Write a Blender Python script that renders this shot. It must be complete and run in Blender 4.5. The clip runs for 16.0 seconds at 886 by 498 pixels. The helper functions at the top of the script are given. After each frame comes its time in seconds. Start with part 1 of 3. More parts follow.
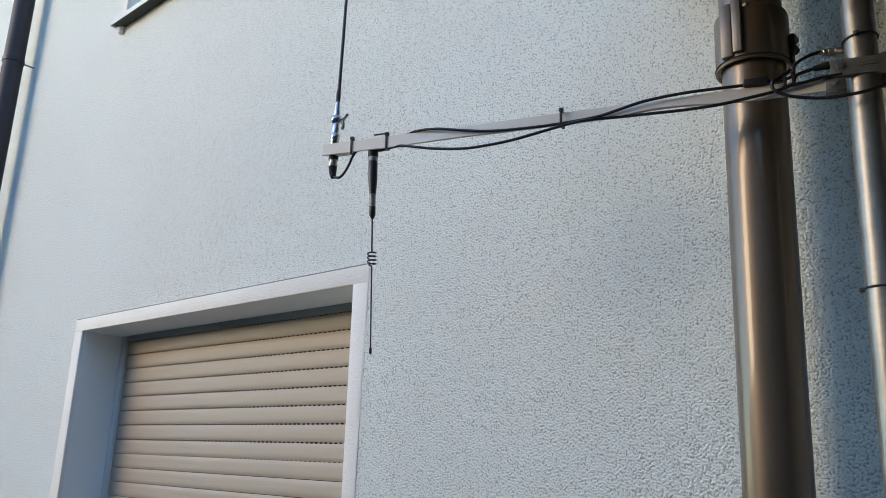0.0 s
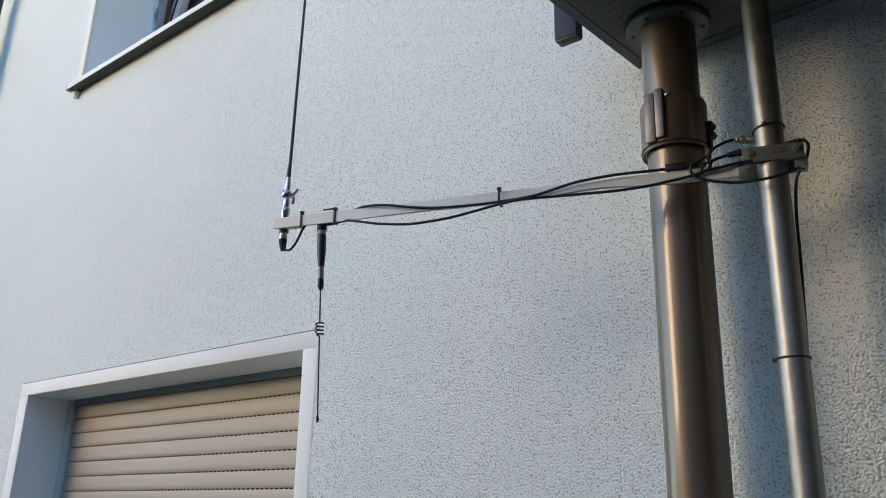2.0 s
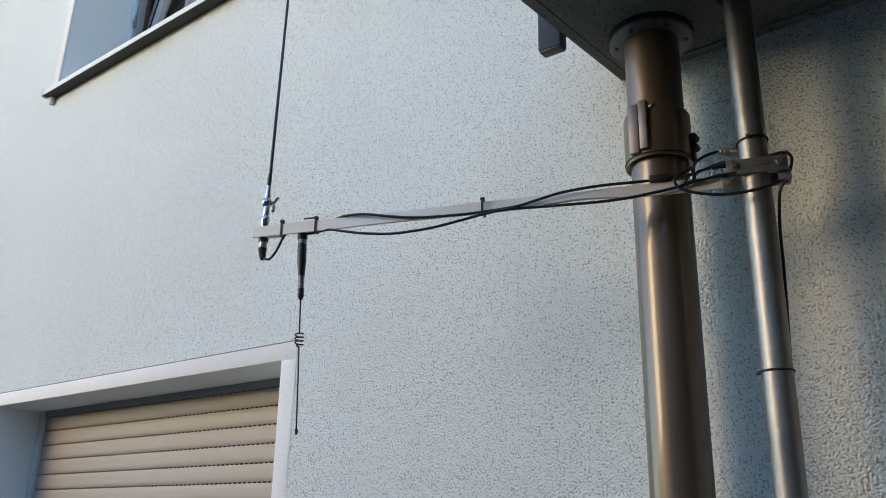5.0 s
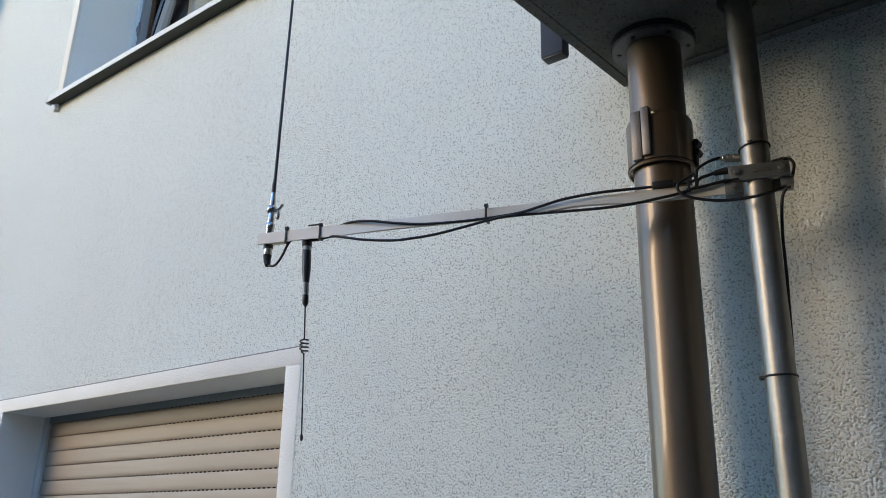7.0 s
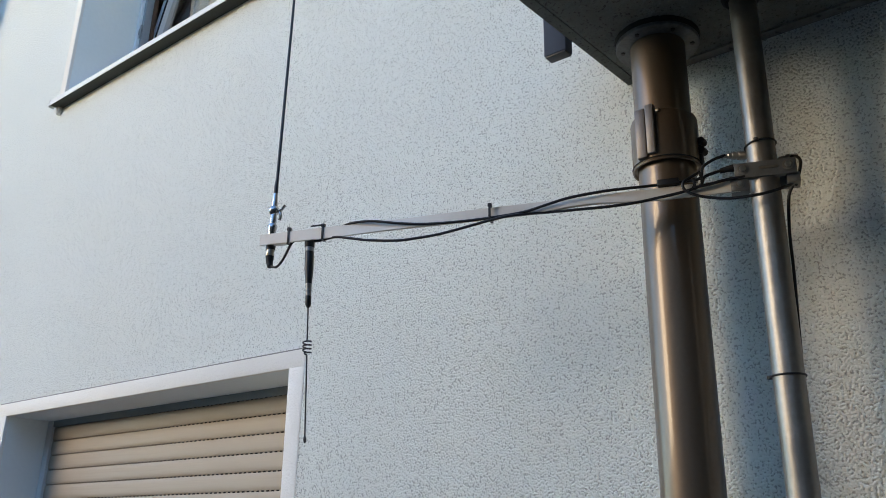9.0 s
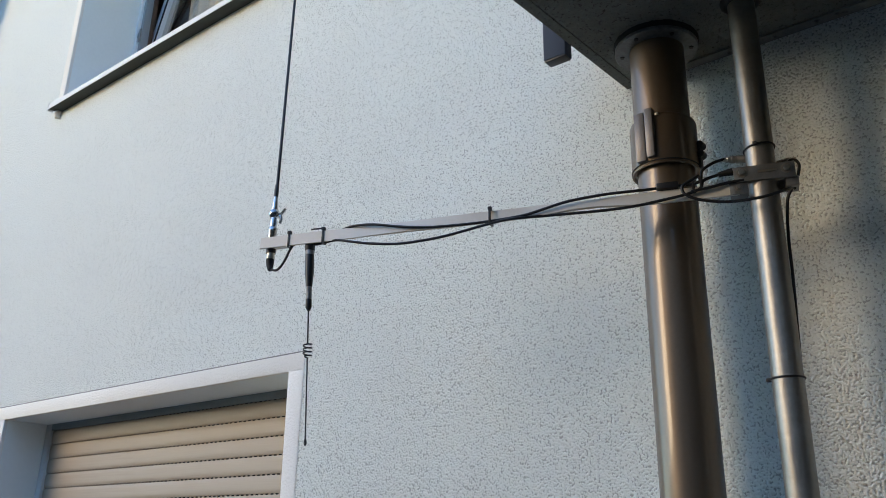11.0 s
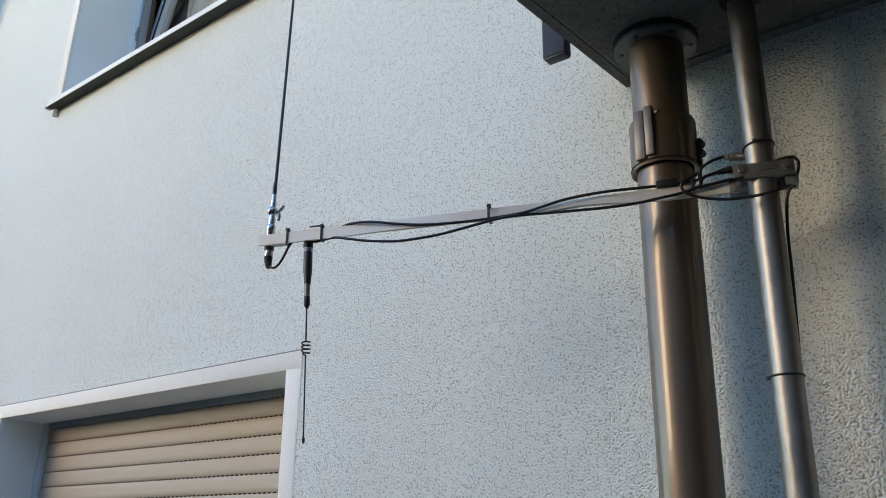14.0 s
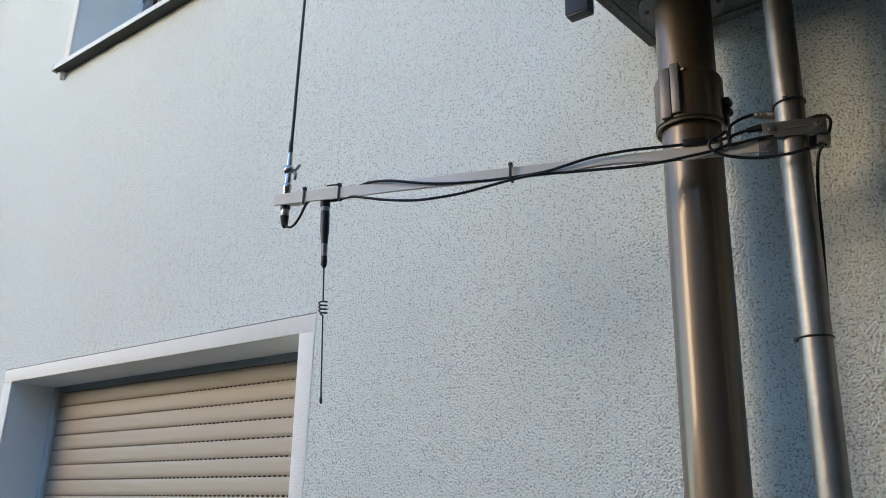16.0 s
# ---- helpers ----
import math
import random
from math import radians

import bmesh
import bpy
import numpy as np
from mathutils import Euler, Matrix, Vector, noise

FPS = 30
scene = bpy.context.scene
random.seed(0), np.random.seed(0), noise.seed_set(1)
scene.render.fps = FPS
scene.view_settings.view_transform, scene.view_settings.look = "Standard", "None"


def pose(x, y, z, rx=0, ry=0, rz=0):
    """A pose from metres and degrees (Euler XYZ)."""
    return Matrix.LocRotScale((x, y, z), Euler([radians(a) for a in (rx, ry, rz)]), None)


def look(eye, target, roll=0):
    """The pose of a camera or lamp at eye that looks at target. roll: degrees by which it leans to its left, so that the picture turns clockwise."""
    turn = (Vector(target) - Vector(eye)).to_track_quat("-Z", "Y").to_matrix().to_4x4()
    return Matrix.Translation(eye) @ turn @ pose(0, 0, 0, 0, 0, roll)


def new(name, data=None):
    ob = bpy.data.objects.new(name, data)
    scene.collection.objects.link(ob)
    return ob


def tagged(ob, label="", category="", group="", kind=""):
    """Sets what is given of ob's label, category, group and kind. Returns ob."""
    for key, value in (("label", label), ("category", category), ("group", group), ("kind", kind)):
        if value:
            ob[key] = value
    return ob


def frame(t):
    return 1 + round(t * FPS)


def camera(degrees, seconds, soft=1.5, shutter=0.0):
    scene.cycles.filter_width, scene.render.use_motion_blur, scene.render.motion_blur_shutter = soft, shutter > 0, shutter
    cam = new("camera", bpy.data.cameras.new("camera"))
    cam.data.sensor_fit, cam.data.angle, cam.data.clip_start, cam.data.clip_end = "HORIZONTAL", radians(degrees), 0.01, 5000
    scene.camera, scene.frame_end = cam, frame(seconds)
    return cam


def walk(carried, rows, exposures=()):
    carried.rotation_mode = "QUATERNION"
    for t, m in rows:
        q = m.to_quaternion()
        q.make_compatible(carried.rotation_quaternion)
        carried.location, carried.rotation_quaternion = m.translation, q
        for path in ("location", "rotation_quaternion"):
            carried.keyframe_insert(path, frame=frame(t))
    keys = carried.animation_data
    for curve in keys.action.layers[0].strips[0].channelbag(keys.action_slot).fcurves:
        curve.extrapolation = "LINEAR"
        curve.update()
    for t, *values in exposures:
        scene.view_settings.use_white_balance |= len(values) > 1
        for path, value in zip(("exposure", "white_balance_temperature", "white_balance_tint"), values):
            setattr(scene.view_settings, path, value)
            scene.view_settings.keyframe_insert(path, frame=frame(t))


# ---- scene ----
cam = camera(56.1, 16.0, soft=0.6)
PATH = [
    (0, (1.677, -1.443, 1.633), (0.355, -0.03, 2.14), 2.4),
    (0.5, (1.72, -1.472, 1.638), (0.411, -0.057, 2.169), 2.3),
    (1, (1.729, -1.479, 1.641), (0.444, -0.054, 2.204), 2.1),
    (1.5, (1.736, -1.486, 1.641), (0.489, -0.046, 2.25), 1.8),
    (2, (1.746, -1.49, 1.644), (0.526, -0.038, 2.28), 1.5),
    (2.5, (1.735, -1.484, 1.644), (0.535, -0.021, 2.293), 1.5),
    (3, (1.729, -1.482, 1.644), (0.541, -0.012, 2.296), 1.6),
    (3.5, (1.727, -1.48, 1.646), (0.552, -0.001, 2.303), 1.4),
    (4, (1.729, -1.481, 1.646), (0.559, 0.0, 2.306), 1.4),
    (6.5, (1.729, -1.488, 1.646), (0.55, -0.018, 2.316), 1.4),
    (7, (1.732, -1.491, 1.647), (0.556, -0.02, 2.321), 1.3),
    (7.5, (1.731, -1.488, 1.646), (0.556, -0.019, 2.324), 1.2),
    (8, (1.727, -1.485, 1.646), (0.548, -0.019, 2.324), 1.2),
    (8.5, (1.724, -1.48, 1.646), (0.543, -0.015, 2.325), 1.2),
    (9, (1.724, -1.481, 1.647), (0.543, -0.017, 2.326), 1.1),
    (11.5, (1.723, -1.488, 1.644), (0.549, -0.022, 2.334), 1.1),
    (12, (1.724, -1.481, 1.644), (0.551, -0.016, 2.334), 1.2),
    (12.5, (1.722, -1.483, 1.642), (0.551, -0.016, 2.332), 1.1),
    (13, (1.722, -1.48, 1.642), (0.554, -0.012, 2.333), 1.1),
    (13.5, (1.721, -1.482, 1.642), (0.552, -0.012, 2.331), 1.1),
    (14, (1.718, -1.485, 1.64), (0.548, -0.016, 2.329), 1.1),
    (14.5, (1.721, -1.486, 1.642), (0.548, -0.017, 2.326), 1.1),
    (15, (1.72, -1.484, 1.641), (0.544, -0.017, 2.323), 1.2),
    (15.5, (1.705, -1.483, 1.631), (0.527, -0.015, 2.306), 1.3),
    (16, (1.675, -1.478, 1.625), (0.486, 0.003, 2.252), 1.6),
]
walk(cam, [(t, look(eye, target, roll)) for t, eye, target, roll in PATH],
     exposures=[(0.0, 1.95, 6540, 10), (16.0, 1.95, 6540, 10)])

# ---------------------------------------------------------------- light
world = bpy.data.worlds.new("evening_sky")
world.use_nodes = True
scene.world = world
wt = world.node_tree
sky = wt.nodes.new("ShaderNodeTexSky")
sky.sky_type = "NISHITA"
sky.sun_disc = False
SUN_FROM = Vector((-0.69, -1.0, 0.28))          # towards the sun
sky.sun_elevation = math.atan2(SUN_FROM.z, math.hypot(SUN_FROM.x, SUN_FROM.y))
sky.sun_rotation = math.atan2(SUN_FROM.x, SUN_FROM.y)
sky.air_density, sky.dust_density, sky.ozone_density = 1.0, 0.12, 3.0
background = wt.nodes["Background"]
background.inputs["Strength"].default_value = 0.15
wt.links.new(sky.outputs["Color"], background.inputs["Color"])

sun = new("sun", bpy.data.lights.new("sun", "SUN"))
sun.data.energy, sun.data.angle, sun.data.color = 0.58, radians(28), (1.0, 0.70, 0.34)
sun.matrix_world = look(SUN_FROM * 20, (0, 0, 0))


# ---------------------------------------------------------------- materials
def material(name, colour, rough=0.6, metal=0.0, vary=0.08, scales=(3.0, 60.0), bumps=(), stain=None, coat=0.0, spec=0.5):
    """A surface with tone variation at two scales and layers of relief: bumps = (scale, depth in metres, detail)."""
    m = bpy.data.materials.new(name)
    m.use_nodes = True
    nt = m.node_tree
    b = nt.nodes["Principled BSDF"]
    b.inputs["Metallic"].default_value = metal
    b.inputs["Coat Weight"].default_value = coat
    b.inputs["Specular IOR Level"].default_value = spec
    co = nt.nodes.new("ShaderNodeTexCoord")
    total = None
    for s, w in zip(scales, (0.6, 0.4)):
        n = nt.nodes.new("ShaderNodeTexNoise")
        n.inputs["Scale"].default_value, n.inputs["Detail"].default_value = s, 4
        nt.links.new(co.outputs["Object"], n.inputs["Vector"])
        k = nt.nodes.new("ShaderNodeMath")
        k.operation = "MULTIPLY_ADD"
        nt.links.new(n.outputs["Fac"], k.inputs[0])
        k.inputs[1].default_value = w
        if total is None:
            k.inputs[2].default_value = 0
        else:
            nt.links.new(total, k.inputs[2])
        total = k.outputs[0]
    ramp = nt.nodes.new("ShaderNodeValToRGB")
    lo, hi = ramp.color_ramp.elements
    lo.position, hi.position = 0.3, 0.7
    lo.color = (*[c * (1 - vary) for c in colour], 1)
    hi.color = (*[min(1, c * (1 + vary)) for c in colour], 1)
    nt.links.new(total, ramp.inputs["Fac"])
    out = ramp.outputs["Color"]
    if stain:
        tint, scale, low, high = stain
        n = nt.nodes.new("ShaderNodeTexNoise")
        n.inputs["Scale"].default_value, n.inputs["Detail"].default_value = scale, 6
        nt.links.new(co.outputs["Object"], n.inputs["Vector"])
        r = nt.nodes.new("ShaderNodeMapRange")
        r.inputs["From Min"].default_value, r.inputs["From Max"].default_value = low, high
        nt.links.new(n.outputs["Fac"], r.inputs["Value"])
        mix = nt.nodes.new("ShaderNodeMix")
        mix.data_type = "RGBA"
        nt.links.new(r.outputs["Result"], mix.inputs["Factor"])
        nt.links.new(out, mix.inputs["A"])
        mix.inputs["B"].default_value = (*tint, 1)
        out = mix.outputs["Result"]
    nt.links.new(out, b.inputs["Base Color"])
    rr = nt.nodes.new("ShaderNodeMapRange")
    rr.inputs["To Min"].default_value, rr.inputs["To Max"].default_value = max(0.02, rough - 0.08), min(1, rough + 0.08)
    nt.links.new(total, rr.inputs["Value"])
    nt.links.new(rr.outputs["Result"], b.inputs["Roughness"])
    normal = None
    for s, d, detail in bumps:
        n = nt.nodes.new("ShaderNodeTexNoise")
        n.inputs["Scale"].default_value, n.inputs["Detail"].default_value = s, detail
        nt.links.new(co.outputs["Object"], n.inputs["Vector"])
        bump = nt.nodes.new("ShaderNodeBump")
        bump.inputs["Distance"].default_value = d
        nt.links.new(n.outputs["Fac"], bump.inputs["Height"])
        if normal:
            nt.links.new(normal, bump.inputs["Normal"])
        normal = bump.outputs["Normal"]
    if normal:
        nt.links.new(normal, b.inputs["Normal"])
    return m


def render_coat(name, colour, size, depth, pit=(0.40, 0.60), vary=0.05):
    """Scraped render: flat-topped grains with small pits between them, their shade painted in, over a gentle
    unevenness.
    """
    m = material(name, colour, 0.92, vary=vary, scales=(1.1, 190.0), spec=0.15)
    nt = m.node_tree
    co = next(n for n in nt.nodes if n.type == "TEX_COORD")
    b = nt.nodes["Principled BSDF"]
    grain = nt.nodes.new("ShaderNodeTexNoise")
    grain.inputs["Scale"].default_value, grain.inputs["Detail"].default_value, grain.inputs["Roughness"].default_value = size, 2.0, 0.40
    grain.inputs["Distortion"].default_value = 0.15
    nt.links.new(co.outputs["Object"], grain.inputs["Vector"])
    # patches where the pits lie closer and deeper
    patch = nt.nodes.new("ShaderNodeTexNoise")
    patch.inputs["Scale"].default_value, patch.inputs["Detail"].default_value = size * 0.30, 2.0
    nt.links.new(co.outputs["Object"], patch.inputs["Vector"])
    relief = nt.nodes.new("ShaderNodeMath")
    relief.operation = "MULTIPLY_ADD"
    relief.inputs[1].default_value = 0.34
    nt.links.new(patch.outputs["Fac"], relief.inputs[0])
    nt.links.new(grain.outputs["Fac"], relief.inputs[2])
    height = nt.nodes.new("ShaderNodeMath")
    height.operation = "SUBTRACT"
    nt.links.new(relief.outputs[0], height.inputs[0])
    height.inputs[1].default_value = 0.17
    cut = nt.nodes.new("ShaderNodeMapRange")
    cut.inputs["From Min"].default_value, cut.inputs["From Max"].default_value = pit
    nt.links.new(height.outputs[0], cut.inputs["Value"])
    # shade in the pits, multiplied into the base colour by relief height
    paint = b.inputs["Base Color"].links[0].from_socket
    pit_shade = nt.nodes.new("ShaderNodeMix")
    pit_shade.data_type, pit_shade.blend_type = "RGBA", "MULTIPLY"
    pit_shade.inputs["B"].default_value = (0.60, 0.60, 0.59, 1)
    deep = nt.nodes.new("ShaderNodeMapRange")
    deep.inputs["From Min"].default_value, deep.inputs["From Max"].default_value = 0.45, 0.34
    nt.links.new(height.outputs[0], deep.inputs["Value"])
    nt.links.new(deep.outputs["Result"], pit_shade.inputs["Factor"])
    nt.links.new(paint, pit_shade.inputs["A"])
    nt.links.new(pit_shade.outputs["Result"], b.inputs["Base Color"])
    low = nt.nodes.new("ShaderNodeTexNoise")
    low.inputs["Scale"].default_value, low.inputs["Detail"].default_value = 7.0, 2
    nt.links.new(co.outputs["Object"], low.inputs["Vector"])
    b1 = nt.nodes.new("ShaderNodeBump")
    b1.inputs["Distance"].default_value = 0.006
    nt.links.new(low.outputs["Fac"], b1.inputs["Height"])
    b2 = nt.nodes.new("ShaderNodeBump")
    b2.inputs["Distance"].default_value = depth
    nt.links.new(cut.outputs["Result"], b2.inputs["Height"])
    nt.links.new(b1.outputs["Normal"], b2.inputs["Normal"])
    nt.links.new(b2.outputs["Normal"], b.inputs["Normal"])
    return m


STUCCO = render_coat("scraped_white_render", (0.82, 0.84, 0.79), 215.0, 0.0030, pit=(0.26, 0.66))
TRIM = material("white_smooth_render", (0.86, 0.825, 0.755), 0.85, vary=0.03, scales=(4.0, 120.0),
                bumps=((150.0, 0.0026, 3.0), (320.0, 0.0012, 2.0)), spec=0.25)
REVEAL = material("white_painted_plaster", (0.85, 0.88, 0.85), 0.8, vary=0.03, scales=(3.0, 60.0), bumps=((150.0, 0.0006, 3.0),), spec=0.25)
SOFFIT = material("rough_grey_render", (0.16, 0.165, 0.15), 0.95, vary=0.18, scales=(5.0, 70.0),
                  bumps=((170.0, 0.0040, 3.0),), stain=((0.07, 0.07, 0.06), 150.0, 0.58, 0.68), spec=0.2)
REBATE = material("grey_frame_rebate", (0.30, 0.32, 0.34), 0.45, vary=0.06)
STRIP = material("pale_grey_render_strip", (0.30, 0.285, 0.25), 0.95, vary=0.2, scales=(5.0, 90.0),
                 bumps=((170.0, 0.0040, 3.0),), stain=((0.12, 0.11, 0.10), 45.0, 0.58, 0.70), spec=0.2)
BROWN = material("bronze_brown_lacquered_steel", (0.150, 0.110, 0.074), 0.42, metal=0.60, vary=0.10, scales=(6.0, 180.0), coat=0.55)
BROWN.node_tree.nodes["Principled BSDF"].inputs["Coat Roughness"].default_value = 0.10
CLIP = material("worn_brown_clip_metal", (0.17, 0.155, 0.145), 0.42, metal=0.4, vary=0.12, scales=(20.0, 200.0))
BROWN_MATT = material("dark_brown_sheet_metal", (0.034, 0.026, 0.029), 0.6, metal=0.1, vary=0.1, scales=(5.0, 90.0))
ZINC = material("galvanised_steel", (0.30, 0.275, 0.24), 0.42, metal=0.8, vary=0.16, scales=(22.0, 110.0),
                bumps=((30.0, 0.0010, 4.0), (220.0, 0.0003, 2.0)), stain=((0.26, 0.24, 0.21), 14.0, 0.52, 0.66))
PLATE = material("dull_zinc_plate", (0.24, 0.24, 0.23), 0.40, metal=0.7, vary=0.15, scales=(30.0, 160.0), bumps=((160.0, 0.0004, 2.0),))
FLANGE = material("mottled_galvanised_flange", (0.135, 0.14, 0.142), 0.5, metal=0.45, vary=0.35, scales=(35.0, 140.0))
ALU = material("bare_aluminium_bar", (0.70, 0.665, 0.60), 0.55, metal=0.25, vary=0.05, scales=(9.0, 200.0), bumps=((400.0, 0.0001, 2.0),))
STEEL = material("worn_grey_steel", (0.27, 0.27, 0.265), 0.4, metal=0.7, vary=0.08)
JOINT = material("dirty_grey_joint", (0.27, 0.26, 0.24), 0.9, vary=0.3, scales=(9.0, 90.0))
CHROME = material("chromed_brass", (0.48, 0.48, 0.48), 0.24, metal=1.0, vary=0.04)
NICKEL = material("nickel_connector", (0.40, 0.37, 0.32), 0.32, metal=1.0, vary=0.06)
BLACK = material("black_plastic", (0.012, 0.012, 0.013), 0.42, vary=0.2, scales=(20.0, 200.0))
CABLE = material("black_coax_jacket", (0.010, 0.010, 0.011), 0.36, vary=0.2, scales=(20.0, 200.0))
FIBRE = material("black_whip_rod", (0.013, 0.013, 0.016), 0.32, vary=0.2)
SLAT = material("beige_shutter_plastic", (0.385, 0.325, 0.255), 0.5, vary=0.06, scales=(4.0, 30.0), bumps=((14.0, 0.0012, 2.0),),
                stain=((0.41, 0.37, 0.31), 7.0, 0.56, 0.80))
for noise in [n for n in SLAT.node_tree.nodes if n.type == "TEX_NOISE"]:      # streaks along the slats
    lanes = SLAT.node_tree.nodes.new("ShaderNodeMapping")
    lanes.inputs["Scale"].default_value = (0.15, 1.0, 4.0)
    SLAT.node_tree.links.new(noise.inputs["Vector"].links[0].from_socket, lanes.inputs["Vector"])
    SLAT.node_tree.links.new(lanes.outputs["Vector"], noise.inputs["Vector"])
DARK = material("dark_gap", (0.02, 0.02, 0.02), 0.8, vary=0.1)
RAIL = material("pale_grey_guide_rail", (0.62, 0.62, 0.6), 0.45, vary=0.04)
BOXGREY = material("grey_green_shutter_lintel", (0.26, 0.29, 0.29), 0.7, vary=0.06)
BOXDARK = material("dark_grey_sealant", (0.065, 0.07, 0.058), 0.8, vary=0.15, scales=(8.0, 80.0))
PVC = material("white_window_plastic", (0.80, 0.80, 0.80), 0.35, vary=0.02)
SILL = material("white_coated_aluminium", (0.72, 0.71, 0.68), 0.5, vary=0.03, scales=(6.0, 60.0))
POST = material("grey_lacquered_steel", (0.045, 0.058, 0.085), 0.7, metal=0.0, spec=0.2, vary=0.05)
WOODBROWN = material("brown_wood_room", (0.10, 0.05, 0.03), 0.7, vary=0.2)
ROOM = material("dim_room_paint", (0.25, 0.23, 0.2), 0.9, vary=0.08)
CURTAIN = material("grey_net_curtain", (0.66, 0.67, 0.62), 0.9, vary=0.08, scales=(10.0, 300.0))
RUBBER = material("black_rubber", (0.012, 0.012, 0.012), 0.75, vary=0.2)
ASPHALT = material("worn_asphalt", (0.055, 0.055, 0.053), 0.9, vary=0.25, scales=(0.6, 90.0), bumps=((120.0, 0.006, 3.0),))
SCREENWALL = material("dark_screen_wall", (0.07, 0.065, 0.055), 0.95, vary=0.2, scales=(0.8, 20.0), bumps=((30.0, 0.01, 3.0),))
BROWNSCREEN = material("brown_screen_wall", (0.17, 0.135, 0.105), 0.95, vary=0.15, scales=(0.5, 12.0), bumps=((40.0, 0.006, 3.0),))
GLASS = bpy.data.materials.new("window_glass")
GLASS.use_nodes = True
gb = GLASS.node_tree.nodes["Principled BSDF"]
gb.inputs["Transmission Weight"].default_value, gb.inputs["Roughness"].default_value, gb.inputs["IOR"].default_value = 1.0, 0.0, 1.45


# ---------------------------------------------------------------- building helpers
def empty(name, at, label, category, group="", kind=""):
    ob = new(name)
    ob.location = at
    ob.empty_display_size = 0.05
    return tagged(ob, label, category, group, kind)


def part(name, bm, mat, parent=None, label="", smooth=40):
    me = bpy.data.meshes.new(name)
    bmesh.ops.recalc_face_normals(bm, faces=bm.faces)
    bm.to_mesh(me)
    bm.free()
    if smooth:
        me.shade_smooth()
        me.set_sharp_from_angle(angle=radians(smooth))
    me.materials.append(mat)
    ob = new(name, me)
    if parent:
        under(ob, parent)
    if label:
        ob["label"] = label
    return ob


def under(ob, parent):
    """Parents ob, whose mesh is in world metres."""
    ob.parent = parent
    origin = Vector(parent.location)
    if parent.data is None:
        ob.matrix_parent_inverse = Matrix.Translation(-origin)
    return ob


def box(bm, x0, x1, y0, y1, z0, z1, bevel=0.0):
    made = bmesh.ops.create_cube(bm, size=1.0, matrix=Matrix.Translation(((x0 + x1) / 2, (y0 + y1) / 2, (z0 + z1) / 2))
                                 @ Matrix.Diagonal((x1 - x0, y1 - y0, z1 - z0, 1)))
    if bevel:
        edges = {e for v in made["verts"] for e in v.link_edges}
        bmesh.ops.bevel(bm, geom=list(edges), offset=bevel, segments=2, affect="EDGES", profile=0.5)
    return bm


def boxed(*a, bevel=0.0):
    return box(bmesh.new(), *a, bevel=bevel)


def turned(bm, m, profile, segs=48, cap=True):
    """A turned body round m's z axis: profile = (radius, height) pairs from one end to the other."""
    rings = []
    for r, h in profile:
        rings.append([bm.verts.new(m @ Vector((r * math.cos(2 * math.pi * i / segs), r * math.sin(2 * math.pi * i / segs), h))) for i in range(segs)])
    for a, b in zip(rings, rings[1:]):
        for i in range(segs):
            bm.faces.new((a[i], a[(i + 1) % segs], b[(i + 1) % segs], b[i]))
    if cap:
        bm.faces.new(rings[0])
        bm.faces.new(rings[-1])
    return bm


def lathe(x, y, profile, segs=48, cap=True):
    return turned(bmesh.new(), Matrix.Translation((x, y, 0)), profile, segs, cap)


def smooth_line(points, steps=10):
    """A Catmull-Rom line through the points."""
    p = [Vector(q) for q in points]
    p = [2 * p[0] - p[1]] + p + [2 * p[-1] - p[-2]]
    out = []
    for a, b, c, d in zip(p, p[1:], p[2:], p[3:]):
        for i in range(steps):
            t = i / steps
            out.append(0.5 * (2 * b + (c - a) * t + (2 * a - 5 * b + 4 * c - d) * t * t + (3 * b - a - 3 * c + d) * t ** 3))
    return out + [p[-2]]


def tube(bm, line, r, segs=10):
    """A round tube along a line; r is one radius or one for each end."""
    r0, r1 = r if isinstance(r, tuple) else (r, r)
    side = None
    rings = []
    for i, q in enumerate(line):
        way = (line[min(i + 1, len(line) - 1)] - line[max(i - 1, 0)]).normalized()
        if side is None:
            side = way.orthogonal().normalized()
        side = (side - way * side.dot(way)).normalized()
        other = way.cross(side)
        rad = r0 + (r1 - r0) * i / (len(line) - 1)
        rings.append([bm.verts.new(q + rad * (math.cos(2 * math.pi * k / segs) * side + math.sin(2 * math.pi * k / segs) * other)) for k in range(segs)])
    for a, b in zip(rings, rings[1:]):
        for k in range(segs):
            bm.faces.new((a[k], a[(k + 1) % segs], b[(k + 1) % segs], b[k]))
    bm.faces.new(rings[0])
    bm.faces.new(rings[-1])
    return bm


def ring_line(x, y, z, r, tilt=0.0, n=48, start=0.0, sweep=360.0):
    pts = []
    for i in range(n + 1):
        a = radians(start + sweep * i / n)
        pts.append(Vector((x + r * math.cos(a), y + r * math.sin(a), z + tilt * r * math.cos(a))))
    return pts


# ---------------------------------------------------------------- ground and enclosing walls
g = bmesh.new()
bmesh.ops.create_grid(g, x_segments=1, y_segments=1, size=120)
ground = tagged(part("ground", g, ASPHALT, smooth=0), "dark worn asphalt ground before the house", "ground", kind="structure")

